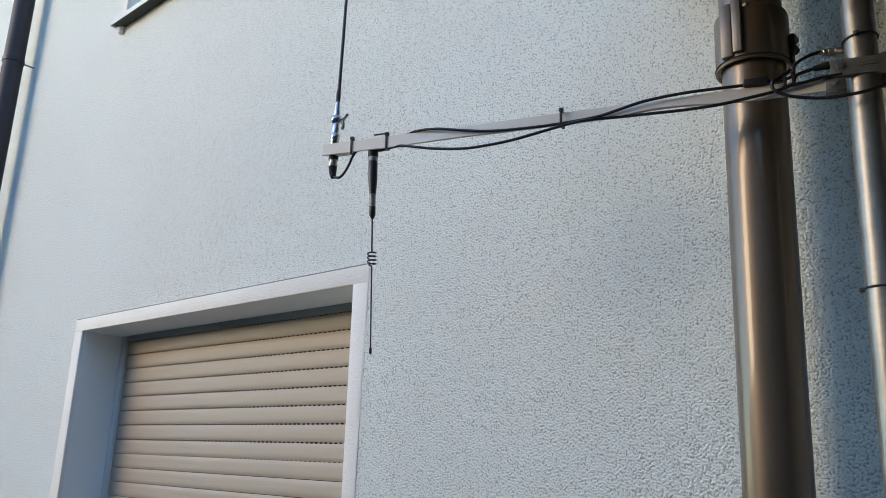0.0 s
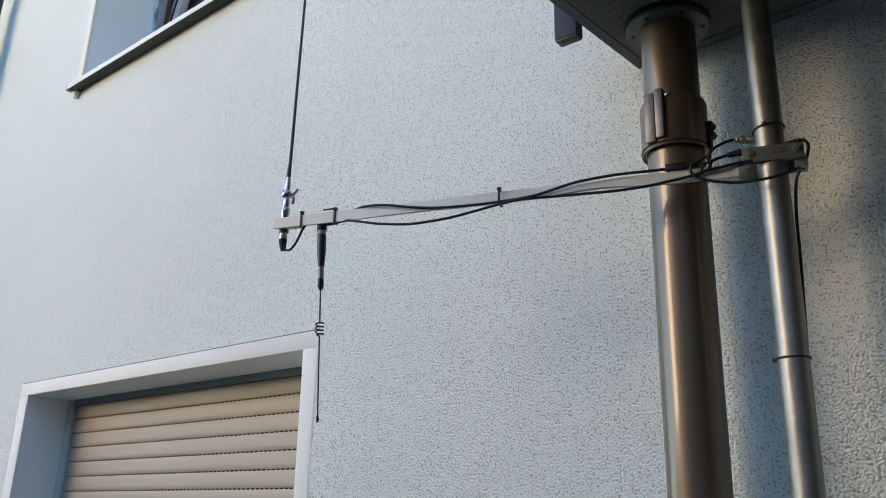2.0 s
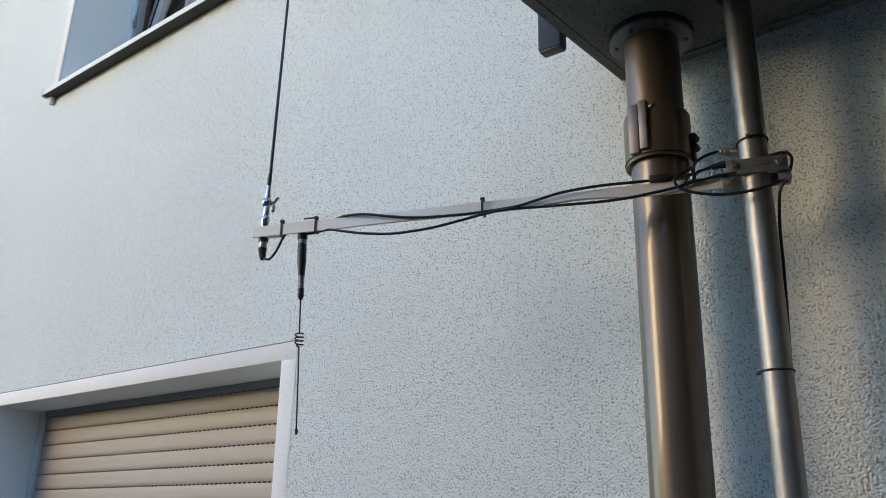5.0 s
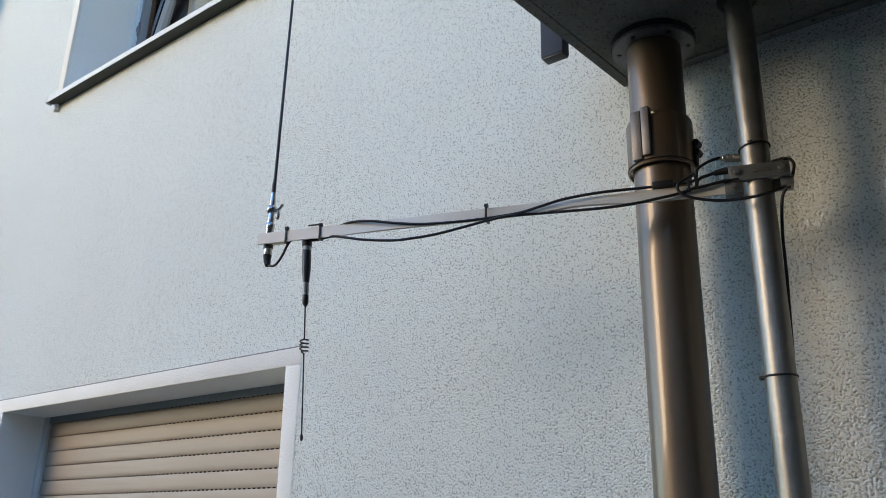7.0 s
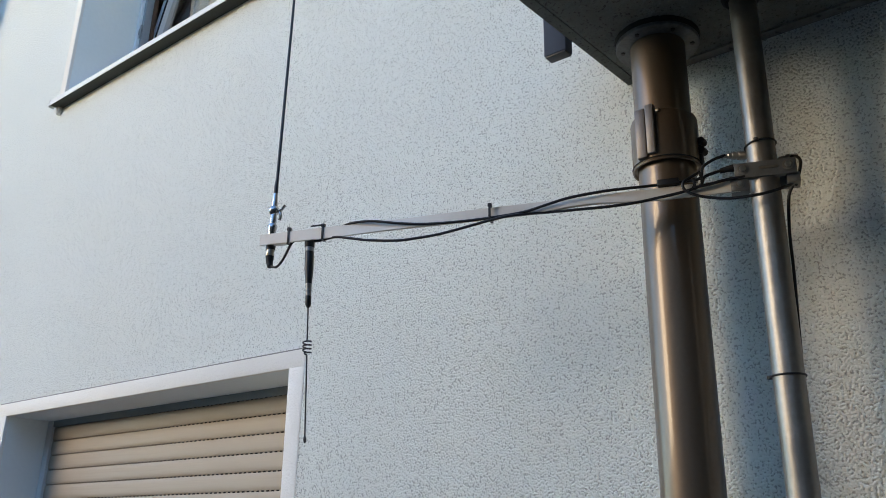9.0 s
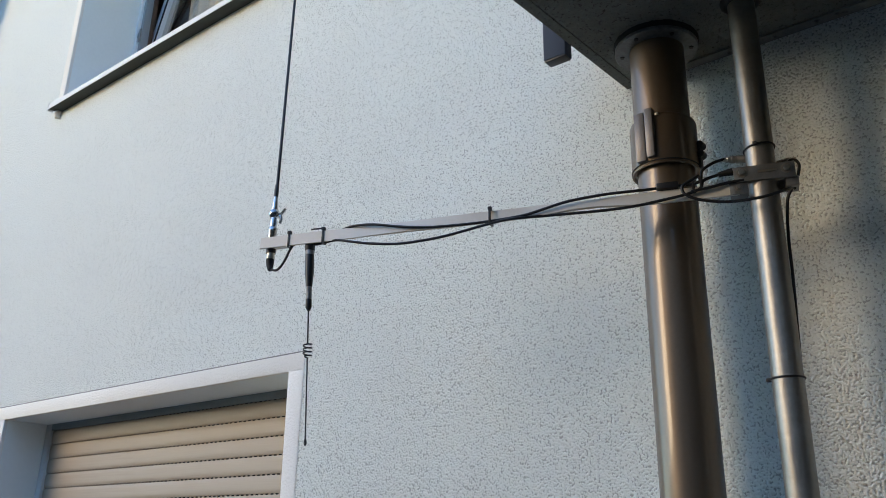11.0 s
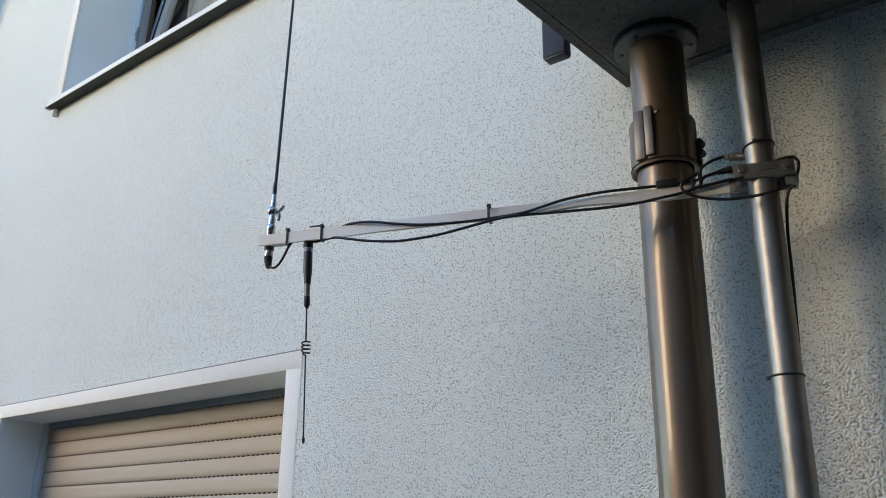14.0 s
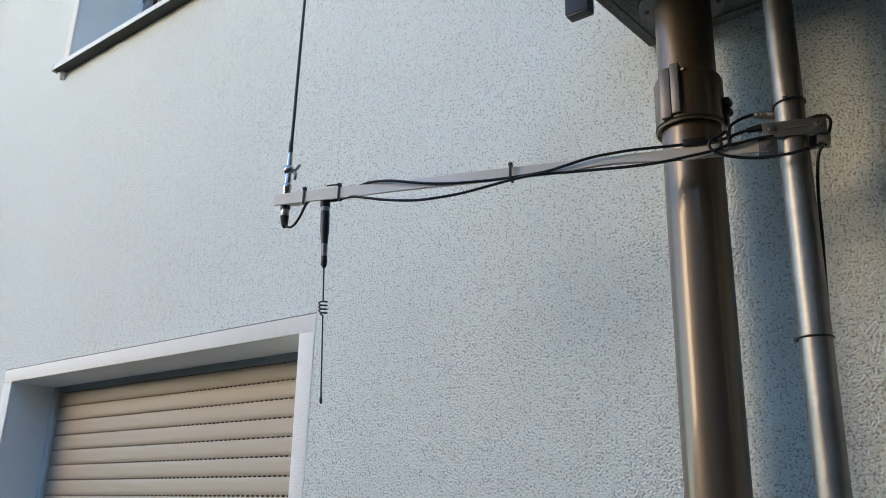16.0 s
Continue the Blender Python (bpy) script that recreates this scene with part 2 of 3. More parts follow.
# unseen walls, added to block low sky light and give the pipes something to reflect
tagged(part("wall_south", boxed(-30, 7, -16.3, -16.0, 0, 4.2), SCREENWALL, smooth=0), "plain dark unseen wall added to cut the horizon glow", "wall", kind="structure")
tagged(part("wall_opposite", boxed(-4.4, 7, -9.3, -9.0, 0, 5.8), BROWNSCREEN, smooth=0), "plain brown unseen wall added across the yard to block sky", "wall", kind="structure")
tagged(part("wall_east", boxed(5.2, 5.5, -8.9, -0.0, 0, 5.0), SCREENWALL, smooth=0), "plain dark unseen wall added to block sky from the right", "wall", kind="structure")

# ---------------------------------------------------------------- house wall
WIN_L, WIN_R, WIN_TOP, WIN_BOT = -1.62, 0.003, 2.10, 0.92
UP_L, UP_R, UP_BOT, UP_TOP = -1.665, 0.02, 3.488, 4.75
DEPTH = 0.36


def house_wall():
    t = 0.003
    xs = [-9.0, UP_L - t, WIN_L - t, WIN_R + 0.045, UP_R + 0.049, 9.3]
    zs = [0.0, WIN_BOT - t, WIN_TOP + t, UP_BOT - t, UP_TOP + t, 6.2]
    ys = (0.0065, DEPTH)
    hole = {(2, 1), (1, 3), (2, 3), (3, 3)}
    nx, nz = len(xs) - 1, len(zs) - 1

    def solid(i, k):
        return 0 <= i < nx and 0 <= k < nz and (i, k) not in hole

    bm = bmesh.new()
    seen = {}

    def v(x, y, z):
        if (x, y, z) not in seen:
            seen[x, y, z] = bm.verts.new((x, y, z))
        return seen[x, y, z]

    for i in range(nx):
        for k in range(nz):
            if not solid(i, k):
                continue
            x0, x1, z0, z1 = xs[i], xs[i + 1], zs[k], zs[k + 1]
            for y in ys:
                bm.faces.new([v(x0, y, z0), v(x1, y, z0), v(x1, y, z1), v(x0, y, z1)])
            for ok, quad in ((solid(i - 1, k), ((x0, z0), (x0, z1))), (solid(i + 1, k), ((x1, z0), (x1, z1))),
                             (solid(i, k - 1), ((x0, z0), (x1, z0))), (solid(i, k + 1), ((x0, z1), (x1, z1)))):
                if not ok:
                    (xa, za), (xb, zb) = quad
                    bm.faces.new([v(xa, ys[0], za), v(xb, ys[0], zb), v(xb, ys[1], zb), v(xa, ys[1], za)])
    return bm


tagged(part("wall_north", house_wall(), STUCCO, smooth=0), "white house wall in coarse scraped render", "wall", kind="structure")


def lattice(x, z, cell, seed, turn):
    """Smooth random heights in 0..1 on a lattice of that cell size, turned by some degrees."""
    rng = np.random.default_rng(seed)
    table = rng.random((256, 256))
    c, k = math.cos(radians(turn)), math.sin(radians(turn))
    u, w = (c * x - k * z) / cell + 500.0, (k * x + c * z) / cell + 500.0
    iu, iw = np.floor(u).astype(int), np.floor(w).astype(int)
    fu, fw = u - iu, w - iw
    fu, fw = fu ** 3 * (fu * (6 * fu - 15) + 10), fw ** 3 * (fw * (6 * fw - 15) + 10)
    a, b = table[iu % 256, iw % 256], table[(iu + 1) % 256, iw % 256]
    d, e = table[iu % 256, (iw + 1) % 256], table[(iu + 1) % 256, (iw + 1) % 256]
    return (a * (1 - fu) + b * fu) * (1 - fw) + (d * (1 - fu) + e * fu) * fw


def coarse_coat():
    """The scraped render as real relief: lumps a few millimetres wide on slow waves, left open at the windows and above the slab."""
    SLAB_TOP_Z = 2.63
    xs, x = [], 1.80
    while x > -3.70:
        xs.append(x)
        x -= 0.0022 + 0.0010 * (1.80 - x)
    zs, z = [], 1.36
    while z < 4.32:
        zs.append(z)
        z += 0.0026 + 0.0012 * abs(z - 2.1) / 2.0
    for cut in (WIN_L - 0.02, WIN_R + 0.048, UP_L - 0.02, UP_R + 0.052):
        xs[int(np.argmin([abs(q - cut) for q in xs]))] = cut
    for cut in (WIN_TOP + 0.02, UP_BOT - 0.003):
        zs[int(np.argmin([abs(q - cut) for q in zs]))] = cut
    xs, zs = np.array(sorted(xs)), np.array(zs)
    X, Z = np.meshgrid(xs, zs, indexing="ij")
    wx = X + 0.003 * (lattice(X, Z, 0.009, 11, 20) - 0.5)
    wz = Z + 0.003 * (lattice(X, Z, 0.009, 12, 50) - 0.5)
    f = 0.55 * lattice(wx, wz, 0.0036, 1, 33) + 0.45 * lattice(wx, wz, 0.0030, 2, 71)
    f = np.clip((f - 0.20) / 0.30, 0, 1)
    wave = lattice(X, Z, 0.30, 5, 15) + 0.5 * lattice(X, Z, 0.11, 6, 40)
    Y = 0.0006 - 0.0008 * f - 0.0020 * (wave - 0.75)
    verts = np.stack([X, Y, Z], axis=-1).reshape(-1, 3)
    nx, nz = len(xs), len(zs)
    ci, ck = np.meshgrid(np.arange(nx - 1), np.arange(nz - 1), indexing="ij")
    mx, mz = (xs[:-1] + xs[1:]) / 2, (zs[:-1] + zs[1:]) / 2
    MX, MZ = np.meshgrid(mx, mz, indexing="ij")
    hole = ((MX > WIN_L - 0.02) & (MX < WIN_R + 0.048) & (MZ < WIN_TOP + 0.02)) | ((MX > UP_L - 0.02) & (MX < UP_R + 0.052) & (MZ > UP_BOT - 0.003)) | ((MX > 1.10) & (MZ > SLAB_TOP_Z))
    keep = ~hole
    a = (ci * nz + ck)[keep]
    quads = np.stack([a, a + nz, a + nz + 1, a + 1], axis=-1)
    me = bpy.data.meshes.new("render_coat")
    me.vertices.add(len(verts))
    me.vertices.foreach_set("co", verts.astype(np.float32).ravel())
    me.loops.add(quads.size)
    me.loops.foreach_set("vertex_index", quads.astype(np.int32).ravel())
    me.polygons.add(len(quads))
    me.polygons.foreach_set("loop_start", np.arange(0, quads.size, 4, dtype=np.int32))
    me.update(calc_edges=True)
    me.shade_smooth()
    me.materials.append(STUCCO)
    return me


coat = new("render_coat", coarse_coat())
coat.parent = bpy.data.objects["wall_north"]
# dark rooms behind the openings
rooms = bmesh.new()
box(rooms, -9, 9, 3.2, 3.3, 0, 6.2)
box(rooms, -9, 9, DEPTH, 3.2, 2.85, 2.95)
box(rooms, -9, 9, DEPTH, 3.2, 5.2, 5.3)
box(rooms, -2.6, -2.5, DEPTH, 3.2, 0, 6.2)
box(rooms, 1.5, 1.6, DEPTH, 3.2, 0, 6.2)
tagged(part("wall_inside", rooms, ROOM, smooth=0), "plain walls of the dim rooms inside", "wall", kind="structure")

# filled drill hole in the render
spot = lathe(0, 0, [(0.013, 0.0), (0.012, 0.003), (0.007, 0.0042), (0.006, 0.003), (0.003, 0.0026)], 20)
bmesh.ops.transform(spot, matrix=pose(0.116, 0.002, 2.912, 90, 0, 0), verts=spot.verts)
tagged(part("filled_hole", spot, STUCCO), "filled round hole in white rendered wall", "wall patch")

# ---------------------------------------------------------------- lower window with closed shutter
window_1 = empty("window_1", (WIN_L, 0, WIN_BOT), "window with white rendered surround and closed beige shutter", "window", kind="structure")


def surround(window, left, right, bottom, top, side_l, side_r, head, deep, lean=0.0):
    p = -0.0020
    part("trim", boxed(left - side_l, right + side_r, p, 0.012, top, top + head, bevel=0.0005), TRIM, window)
    part("joint", boxed(left - side_l, right + side_r, -0.0016, 0.004, top + head + 0.0002, top + head + 0.0032), JOINT, window, "thin dark joint above the trim")
    part("trim", boxed(left - side_l, left, p, 0.012, bottom, top - 0.0001, bevel=0.0005), TRIM, window)
    jamb = boxed(right, right + side_r, p, 0.012, bottom, top - 0.0001, bevel=0.0005)
    for q in jamb.verts:
        if q.co.x < right + side_r / 2:
            q.co.x += lean * (top - q.co.z)
    part("trim", jamb, TRIM, window)
    part("reveal", boxed(left - 0.003, left, 0.0121, deep, bottom, top), REVEAL, window)
    cheek = boxed(right, right + 0.02, 0.0121, deep, bottom, top)
    for q in cheek.verts:
        q.co.x += lean * (top - q.co.z)
    part("reveal", cheek, REVEAL, window)
    part("reveal", boxed(left, right + 0.02, 0.0121, deep, top, top + 0.003), REVEAL, window)


surround(window_1, WIN_L, WIN_R, WIN_BOT, WIN_TOP, 0.066, 0.060, 0.048, 0.30, 0.020)
part("window_sill", boxed(WIN_L - 0.05, WIN_R + 0.05, -0.05, 0.24, WIN_BOT - 0.03, WIN_BOT, bevel=0.004), SILL, window_1)

SHUT_Y, PITCH, FIRST = 0.180, 0.0557, 2.0220
shutter = empty("roller_shutter", (WIN_L, SHUT_Y, WIN_BOT), "closed beige plastic roller shutter with slotted joints", "roller shutter")
part("guide_rail", boxed(WIN_L, WIN_L + 0.038, SHUT_Y - 0.014, SHUT_Y + 0.022, WIN_BOT, WIN_TOP, bevel=0.002), RAIL, shutter, "pale grey guide rail")
part("guide_rail", boxed(WIN_R - 0.026, WIN_R, SHUT_Y - 0.014, SHUT_Y + 0.022, WIN_BOT, WIN_TOP, bevel=0.002), RAIL, shutter, "pale grey guide rail")
part("box_panel", boxed(WIN_L + 0.027, WIN_R - 0.027, SHUT_Y - 0.010, SHUT_Y - 0.004, FIRST + PITCH - 0.002, WIN_TOP), BOXGREY, shutter, "dark grey lintel strip")
part("backing", boxed(WIN_L + 0.027, WIN_R - 0.027, SHUT_Y + 0.024, SHUT_Y + 0.03, WIN_BOT, WIN_TOP), DARK, shutter)


def slat_mesh(x0, x1):
    """One curved hollow slat; its joint line lies at z = 0, its top edge at z = 0.049."""
    bm = bmesh.new()
    prof = []
    for i in range(9):
        f = i / 8
        prof.append((-0.0030 * (1 - (2 * f - 1) ** 6) ** 0.8, 0.0019 + 0.0510 * f))
    prof += [(0.006, 0.0529), (0.006, 0.0019)]
    a = [bm.verts.new((x0, y, z)) for y, z in prof]
    b = [bm.verts.new((x1, y, z)) for y, z in prof]
    n = len(prof)
    for i in range(n):
        bm.faces.new((a[i], a[(i + 1) % n], b[(i + 1) % n], b[i]))
    bm.faces.new(a)
    bm.faces.new(b)
    return bm


def joint_mesh(x0, x1, slotted):
    """The neck below a slat: with light slots where the curtain hangs open, closed where it is pressed together."""
    bm = bmesh.new()
    if slotted:
        x = x0 + 0.006
        while x + 0.0065 < x1:
            box(bm, x, x + 0.0060, 0.0008, 0.004, -0.0035, 0.0025)
            x += 0.0225
    else:
        box(bm, x0, x1, 0.0005, 0.004, -0.0035, 0.0025)
    return bm


def shared(name, me_ob, at, parent):
    ob = new(name, me_ob)
    ob.parent = parent
    ob.matrix_parent_inverse = Matrix.Translation(-Vector(parent.location))
    ob.location = at
    return ob


SX0, SX1 = WIN_L + 0.033, WIN_R - 0.020
slat = part("slat", slat_mesh(SX0, SX1), SLAT, shutter)
slat.location = (0, SHUT_Y, FIRST)
joint_open = part("joint", joint_mesh(SX0, SX1, True), SLAT, shutter)
joint_open.location = (0, SHUT_Y, FIRST)
for k in range(1, 20):
    at = (0, SHUT_Y, FIRST - PITCH * k)
    if k < 8:
        shared("slat", slat.data, at, shutter)
        shared("joint", joint_open.data, at, shutter)
    else:
        at = (0, SHUT_Y, FIRST - PITCH * 7 - 0.0530 * (k - 7))
        shared("slat", slat.data, at, shutter)
shared("joint", joint_open.data, (0, SHUT_Y, FIRST + PITCH), shutter)

# ---------------------------------------------------------------- upper window, tilted open
window_2 = empty("window_2", (UP_L, 0, UP_BOT), "upper white window tilted open above a white metal sill", "window", kind="structure")
surround(window_2, UP_L, UP_R, UP_BOT, UP_TOP, 0.045, 0.045, 0.045, 0.355)
FY = 0.279
frame_bm = bmesh.new()
box(frame_bm, UP_L, UP_L + 0.022, FY, FY + 0.065, UP_BOT, UP_TOP, bevel=0.003)
box(frame_bm, UP_R - 0.055, UP_R, FY, FY + 0.065, UP_BOT, UP_TOP, bevel=0.003)
box(frame_bm, UP_L + 0.055, UP_R - 0.055, FY, FY + 0.065, UP_BOT, UP_BOT + 0.055, bevel=0.003)
box(frame_bm, UP_L + 0.055, UP_R - 0.055, FY, FY + 0.065, UP_TOP - 0.055, UP_TOP, bevel=0.003)
frame_ob = part("window_frame", frame_bm, PVC, window_2)
part("rebate", boxed(UP_L + 0.022, UP_L + 0.040, FY + 0.012, FY + 0.065, UP_BOT, UP_TOP, bevel=0.002), REBATE, window_2, "grey frame rebate")
part("liner", boxed(UP_L + 0.040, UP_L + 0.048, FY + 0.05, FY + 0.068, UP_BOT, UP_TOP), WOODBROWN, window_2, "brown inner liner")
hinge_up = bmesh.new()
box(hinge_up, UP_L + 0.022, UP_L + 0.037, FY + 0.006, FY + 0.012, UP_BOT + 0.485, UP_BOT + 0.560, bevel=0.002)
box(hinge_up, UP_L + 0.026, UP_L + 0.040, FY - 0.002, FY + 0.007, UP_BOT + 0.500, UP_BOT + 0.532, bevel=0.003)
turned(hinge_up, Matrix.Translation((UP_L + 0.039, FY + 0.004, UP_BOT)), [(0.004, 0.480), (0.005, 0.482), (0.005, 0.548), (0.004, 0.550)], 12)
part("hinge", hinge_up, STEEL, window_2, "grey metal tilt hinge")
TILT = Matrix.Translation((0, FY + 0.03, UP_BOT + 0.06)) @ pose(0, 0, 0, -8, 0, 0) @ Matrix.Translation((0, -FY - 0.03, -UP_BOT - 0.06))
sash = bmesh.new()
L, R, B, T, W = UP_L + 0.016, (UP_L + UP_R) / 2 - 0.01, UP_BOT + 0.05, UP_TOP - 0.05, 0.046
box(sash, L, L + W, FY + 0.01, FY + 0.075, B, T, bevel=0.004)
box(sash, R - W, R, FY + 0.01, FY + 0.075, B, T, bevel=0.004)
box(sash, L + W, R - W, FY + 0.01, FY + 0.075, B, B + W, bevel=0.004)
box(sash, L + W, R - W, FY + 0.01, FY + 0.075, T - W, T, bevel=0.004)
sash.transform(TILT)
sash_ob = part("sash", sash, PVC, window_2, "white sash tilted inwards")
pane = boxed(L + W - 0.005, R - W + 0.005, FY + 0.035, FY + 0.041, B + W - 0.005, T - W + 0.005)
pane.transform(TILT)
part("pane", pane, GLASS, sash_ob, smooth=0).visible_shadow = False
seal = bmesh.new()
box(seal, L + W - 0.006, L + W + 0.003, FY + 0.007, FY + 0.012, B + W, T - W)
box(seal, L + W, R - W, FY + 0.007, FY + 0.012, B + W - 0.006, B + W + 0.003)
seal.transform(TILT)
part("seal", seal, RUBBER, sash_ob, "black rubber seal")
second = bmesh.new()
box(second, R + 0.01, R + 0.085, FY + 0.01, FY + 0.07, B, T, bevel=0.004)
box(second, UP_R - 0.125, UP_R - 0.05, FY + 0.01, FY + 0.07, B, T, bevel=0.004)
box(second, R + 0.085, UP_R - 0.125, FY + 0.01, FY + 0.07, B, B + W, bevel=0.004)
box(second, R + 0.085, UP_R - 0.125, FY + 0.01, FY + 0.07, T - W, T, bevel=0.004)
second_ob = part("sash", second, PVC, window_2)
part("pane", boxed(R + 0.08, UP_R - 0.12, FY + 0.035, FY + 0.041, B + W - 0.005, T - W + 0.005), GLASS, second_ob, smooth=0).visible_shadow = False

sill_bm = bmesh.new()
sx0, sx1 = UP_L - 0.018, UP_R + 0.03
profile = [(FY, 3.518), (-0.050, 3.4815), (-0.050, 3.4595), (-0.0475, 3.4595), (-0.0475, 3.4640), (FY, 3.468)]
a = [sill_bm.verts.new((sx0, y, z)) for y, z in profile]
b = [sill_bm.verts.new((sx1, y, z)) for y, z in profile]
for i in range(len(profile)):
    j = (i + 1) % len(profile)
    sill_bm.faces.new((a[i], a[j], b[j], b[i]))
sill_bm.faces.new(a)
sill_bm.faces.new(b)
sill_ob = part("window_sill", sill_bm, SILL, window_2, "white coated metal sill", smooth=20)
part("end_cap", boxed(sx0 - 0.004, sx0 + 0.001, -0.052, -0.026, 3.452, 3.489, bevel=0.0012), RAIL, sill_ob, "grey end cap")
part("end_cap", boxed(sx1 - 0.001, sx1 + 0.004, -0.052, -0.026, 3.452, 3.489, bevel=0.0012), RAIL, sill_ob, "grey end cap")
part("underside", boxed(sx0 + 0.002, sx1 - 0.002, -0.0470, 0.0020, 3.4600, 3.4638), BOXDARK, sill_ob, "dark grey underside")
part("sill_bed", boxed(UP_L - 0.012, UP_R + 0.012, 0.008, 0.26, 3.440, 3.464, bevel=0.002), TRIM, window_2)

part("sill_stub", lathe(UP_L - 0.004, -0.010, [(0.010, 3.428), (0.013, 3.432), (0.013, 3.4600)], 20), TRIM, window_2, "white plaster stub below the sill end")

# curtain behind the upper window
cur = bmesh.new()
rows = []
for z in (3.2, 4.9):
    rows.append([cur.verts.new((UP_L + 0.1 + 0.01 * i, 0.50 + 0.022 * math.sin(i * 0.9) + 0.012 * math.sin(i * 0.37), z)) for i in range(150)])
for i in range(149):
    cur.faces.new((rows[0][i], rows[0][i + 1], rows[1][i + 1], rows[1][i]))
cur_ob = tagged(part("curtain", cur, CURTAIN, smooth=80), "pale grey curtain hanging behind the upper window", "curtain")
solid = cur_ob.modifiers.new("thickness", "SOLIDIFY")
solid.thickness = 0.002

# ---------------------------------------------------------------- balcony slab
SLAB_Z = 2.605
EDGE_X0, EDGE_SKEW, SLAB_Y = 1.0405, 0.061, -1.10       # the end face runs a little out of square


def skewed(bm, inset0, x1, y0, y1, z0, z1):
    """A block whose left end follows the slab's end face, inset0 inside it."""
    vs = []
    for z in (z0, z1):
        for x, y in ((None, y0), (x1, y0), (x1, y1), (None, y1)):
            vs.append(bm.verts.new((EDGE_X0 + EDGE_SKEW * y + inset0 if x is None else x, y, z)))
    for f in ((0, 1, 2, 3), (4, 5, 6, 7), (0, 1, 5, 4), (1, 2, 6, 5), (2, 3, 7, 6), (3, 0, 4, 7)):
        bm.faces.new([vs[i] for i in f])
    return bm


slab = empty("balcony_slab", (2.5, -0.3, SLAB_Z), "grey rendered concrete balcony slab with drip grooves underneath", "balcony", kind="structure")
part("slab", skewed(bmesh.new(), 0.0, 4.9, SLAB_Y, -0.001, SLAB_Z + 0.008, SLAB_Z + 0.20), SOFFIT, slab, smooth=0)
edge = bmesh.new()
vs = []
for z in (SLAB_Z, SLAB_Z + 0.008):
    for y in (SLAB_Y, -0.001):
        for off in (0.0, 0.022):
            vs.append(edge.verts.new((EDGE_X0 + EDGE_SKEW * y + off, y, z)))
for f in ((0, 1, 3, 2), (4, 5, 7, 6), (0, 1, 5, 4), (2, 3, 7, 6), (0, 2, 6, 4), (1, 3, 7, 5)):
    edge.faces.new([vs[i] for i in f])
part("edge_strip", edge, SOFFIT, slab, smooth=0)


def soffit_coat():
    """The rough underside as real relief, between the drip grooves."""
    bm = bmesh.new()
    us = np.concatenate([np.arange(0.0, 0.80, 0.0025), np.linspace(0.80, 3.8, 30)])
    ys = np.concatenate([np.linspace(SLAB_Y + 0.03, -0.75, 14), np.arange(-0.745, -0.0305, 0.0025), [-0.0275]])
    Uu, Yy = np.meshgrid(us, ys, indexing="ij")
    f = 0.5 * lattice(Uu, Yy, 0.0055, 21, 25) + 0.5 * lattice(Uu, Yy, 0.0040, 22, 60)
    f = np.clip((f - 0.25) / 0.35, 0, 1)
    rim = (Uu < 0.003) | (Yy > -0.029) | (Uu > 0.79) | (Yy < -0.745)
    Zz = np.where(rim, SLAB_Z, SLAB_Z + 0.0006 - 0.0016 * f * f * (3 - 2 * f) - 0.0015 * lattice(Uu, Yy, 0.12, 23, 10))
    Xx = EDGE_X0 + EDGE_SKEW * Yy + 0.0245 + Uu
    nu, ny = Xx.shape
    verts = [tuple(q) for q in np.stack([Xx, Yy, Zz], axis=-1).reshape(-1, 3)]
    faces = [(a * ny + b, a * ny + b + 1, (a + 1) * ny + b + 1, (a + 1) * ny + b) for a in range(nu - 1) for b in range(ny - 1)]
    me = bpy.data.meshes.new("soffit")
    me.from_pydata(verts, [], faces)
    me.shade_smooth()
    me.materials.append(SOFFIT)
    return me


under(new("soffit", soffit_coat()), slab)
part("soffit_edge", skewed(bmesh.new(), 0.0245, 4.9, SLAB_Y + 0.03, -0.0275, SLAB_Z + 0.002, SLAB_Z + 0.008), SOFFIT, slab, smooth=0)
part("wall_strip", skewed(bmesh.new(), 0.028, 4.9, -0.025, -0.001, SLAB_Z - 0.002, SLAB_Z + 0.008), STRIP, slab, smooth=0)

post = empty("railing_post", (0.967, -0.17, 2.62), "grey square steel railing post fixed beside the balcony slab", "railing post")
pb = bmesh.new()
box(pb, 0.941, 0.993, -0.186, -0.157, 2.620, 3.55, bevel=0.002)
part("tube", pb, POST, post)
part("cap", boxed(0.943, 0.991, -0.184, -0.159, 2.6165, 2.6215, bevel=0.001), BLACK, post, "black plastic end cap")
part("fixing_bracket", boxed(0.992, 1.032, -0.184, -0.159, 2.68, 2.76, bevel=0.002), POST, post)

# ---------------------------------------------------------------- brown down pipe under the slab
CX, CY, CR = 1.1640, -0.1250, 0.0524
column = empty("brown_down_pipe", (CX, CY, 0), "glossy bronze-brown steel pipe with flange under the balcony", "pipe")
part("pipe", lathe(CX, CY, [(CR, 0.0), (CR, SLAB_Z - 0.008)], 96), BROWN, column)
flange = part("flange", lathe(CX, CY, [(CR + 0.0005, SLAB_Z - 0.020), (0.0790, SLAB_Z - 0.020), (0.0805, SLAB_Z - 0.0185), (0.0805, SLAB_Z - 0.0125)], 72), FLANGE, column, "grey galvanised flange")
part("gasket", lathe(CX, CY, [(0.0815, SLAB_Z - 0.0122), (0.0825, SLAB_Z - 0.0008)], 72), RUBBER, column, "black seal")
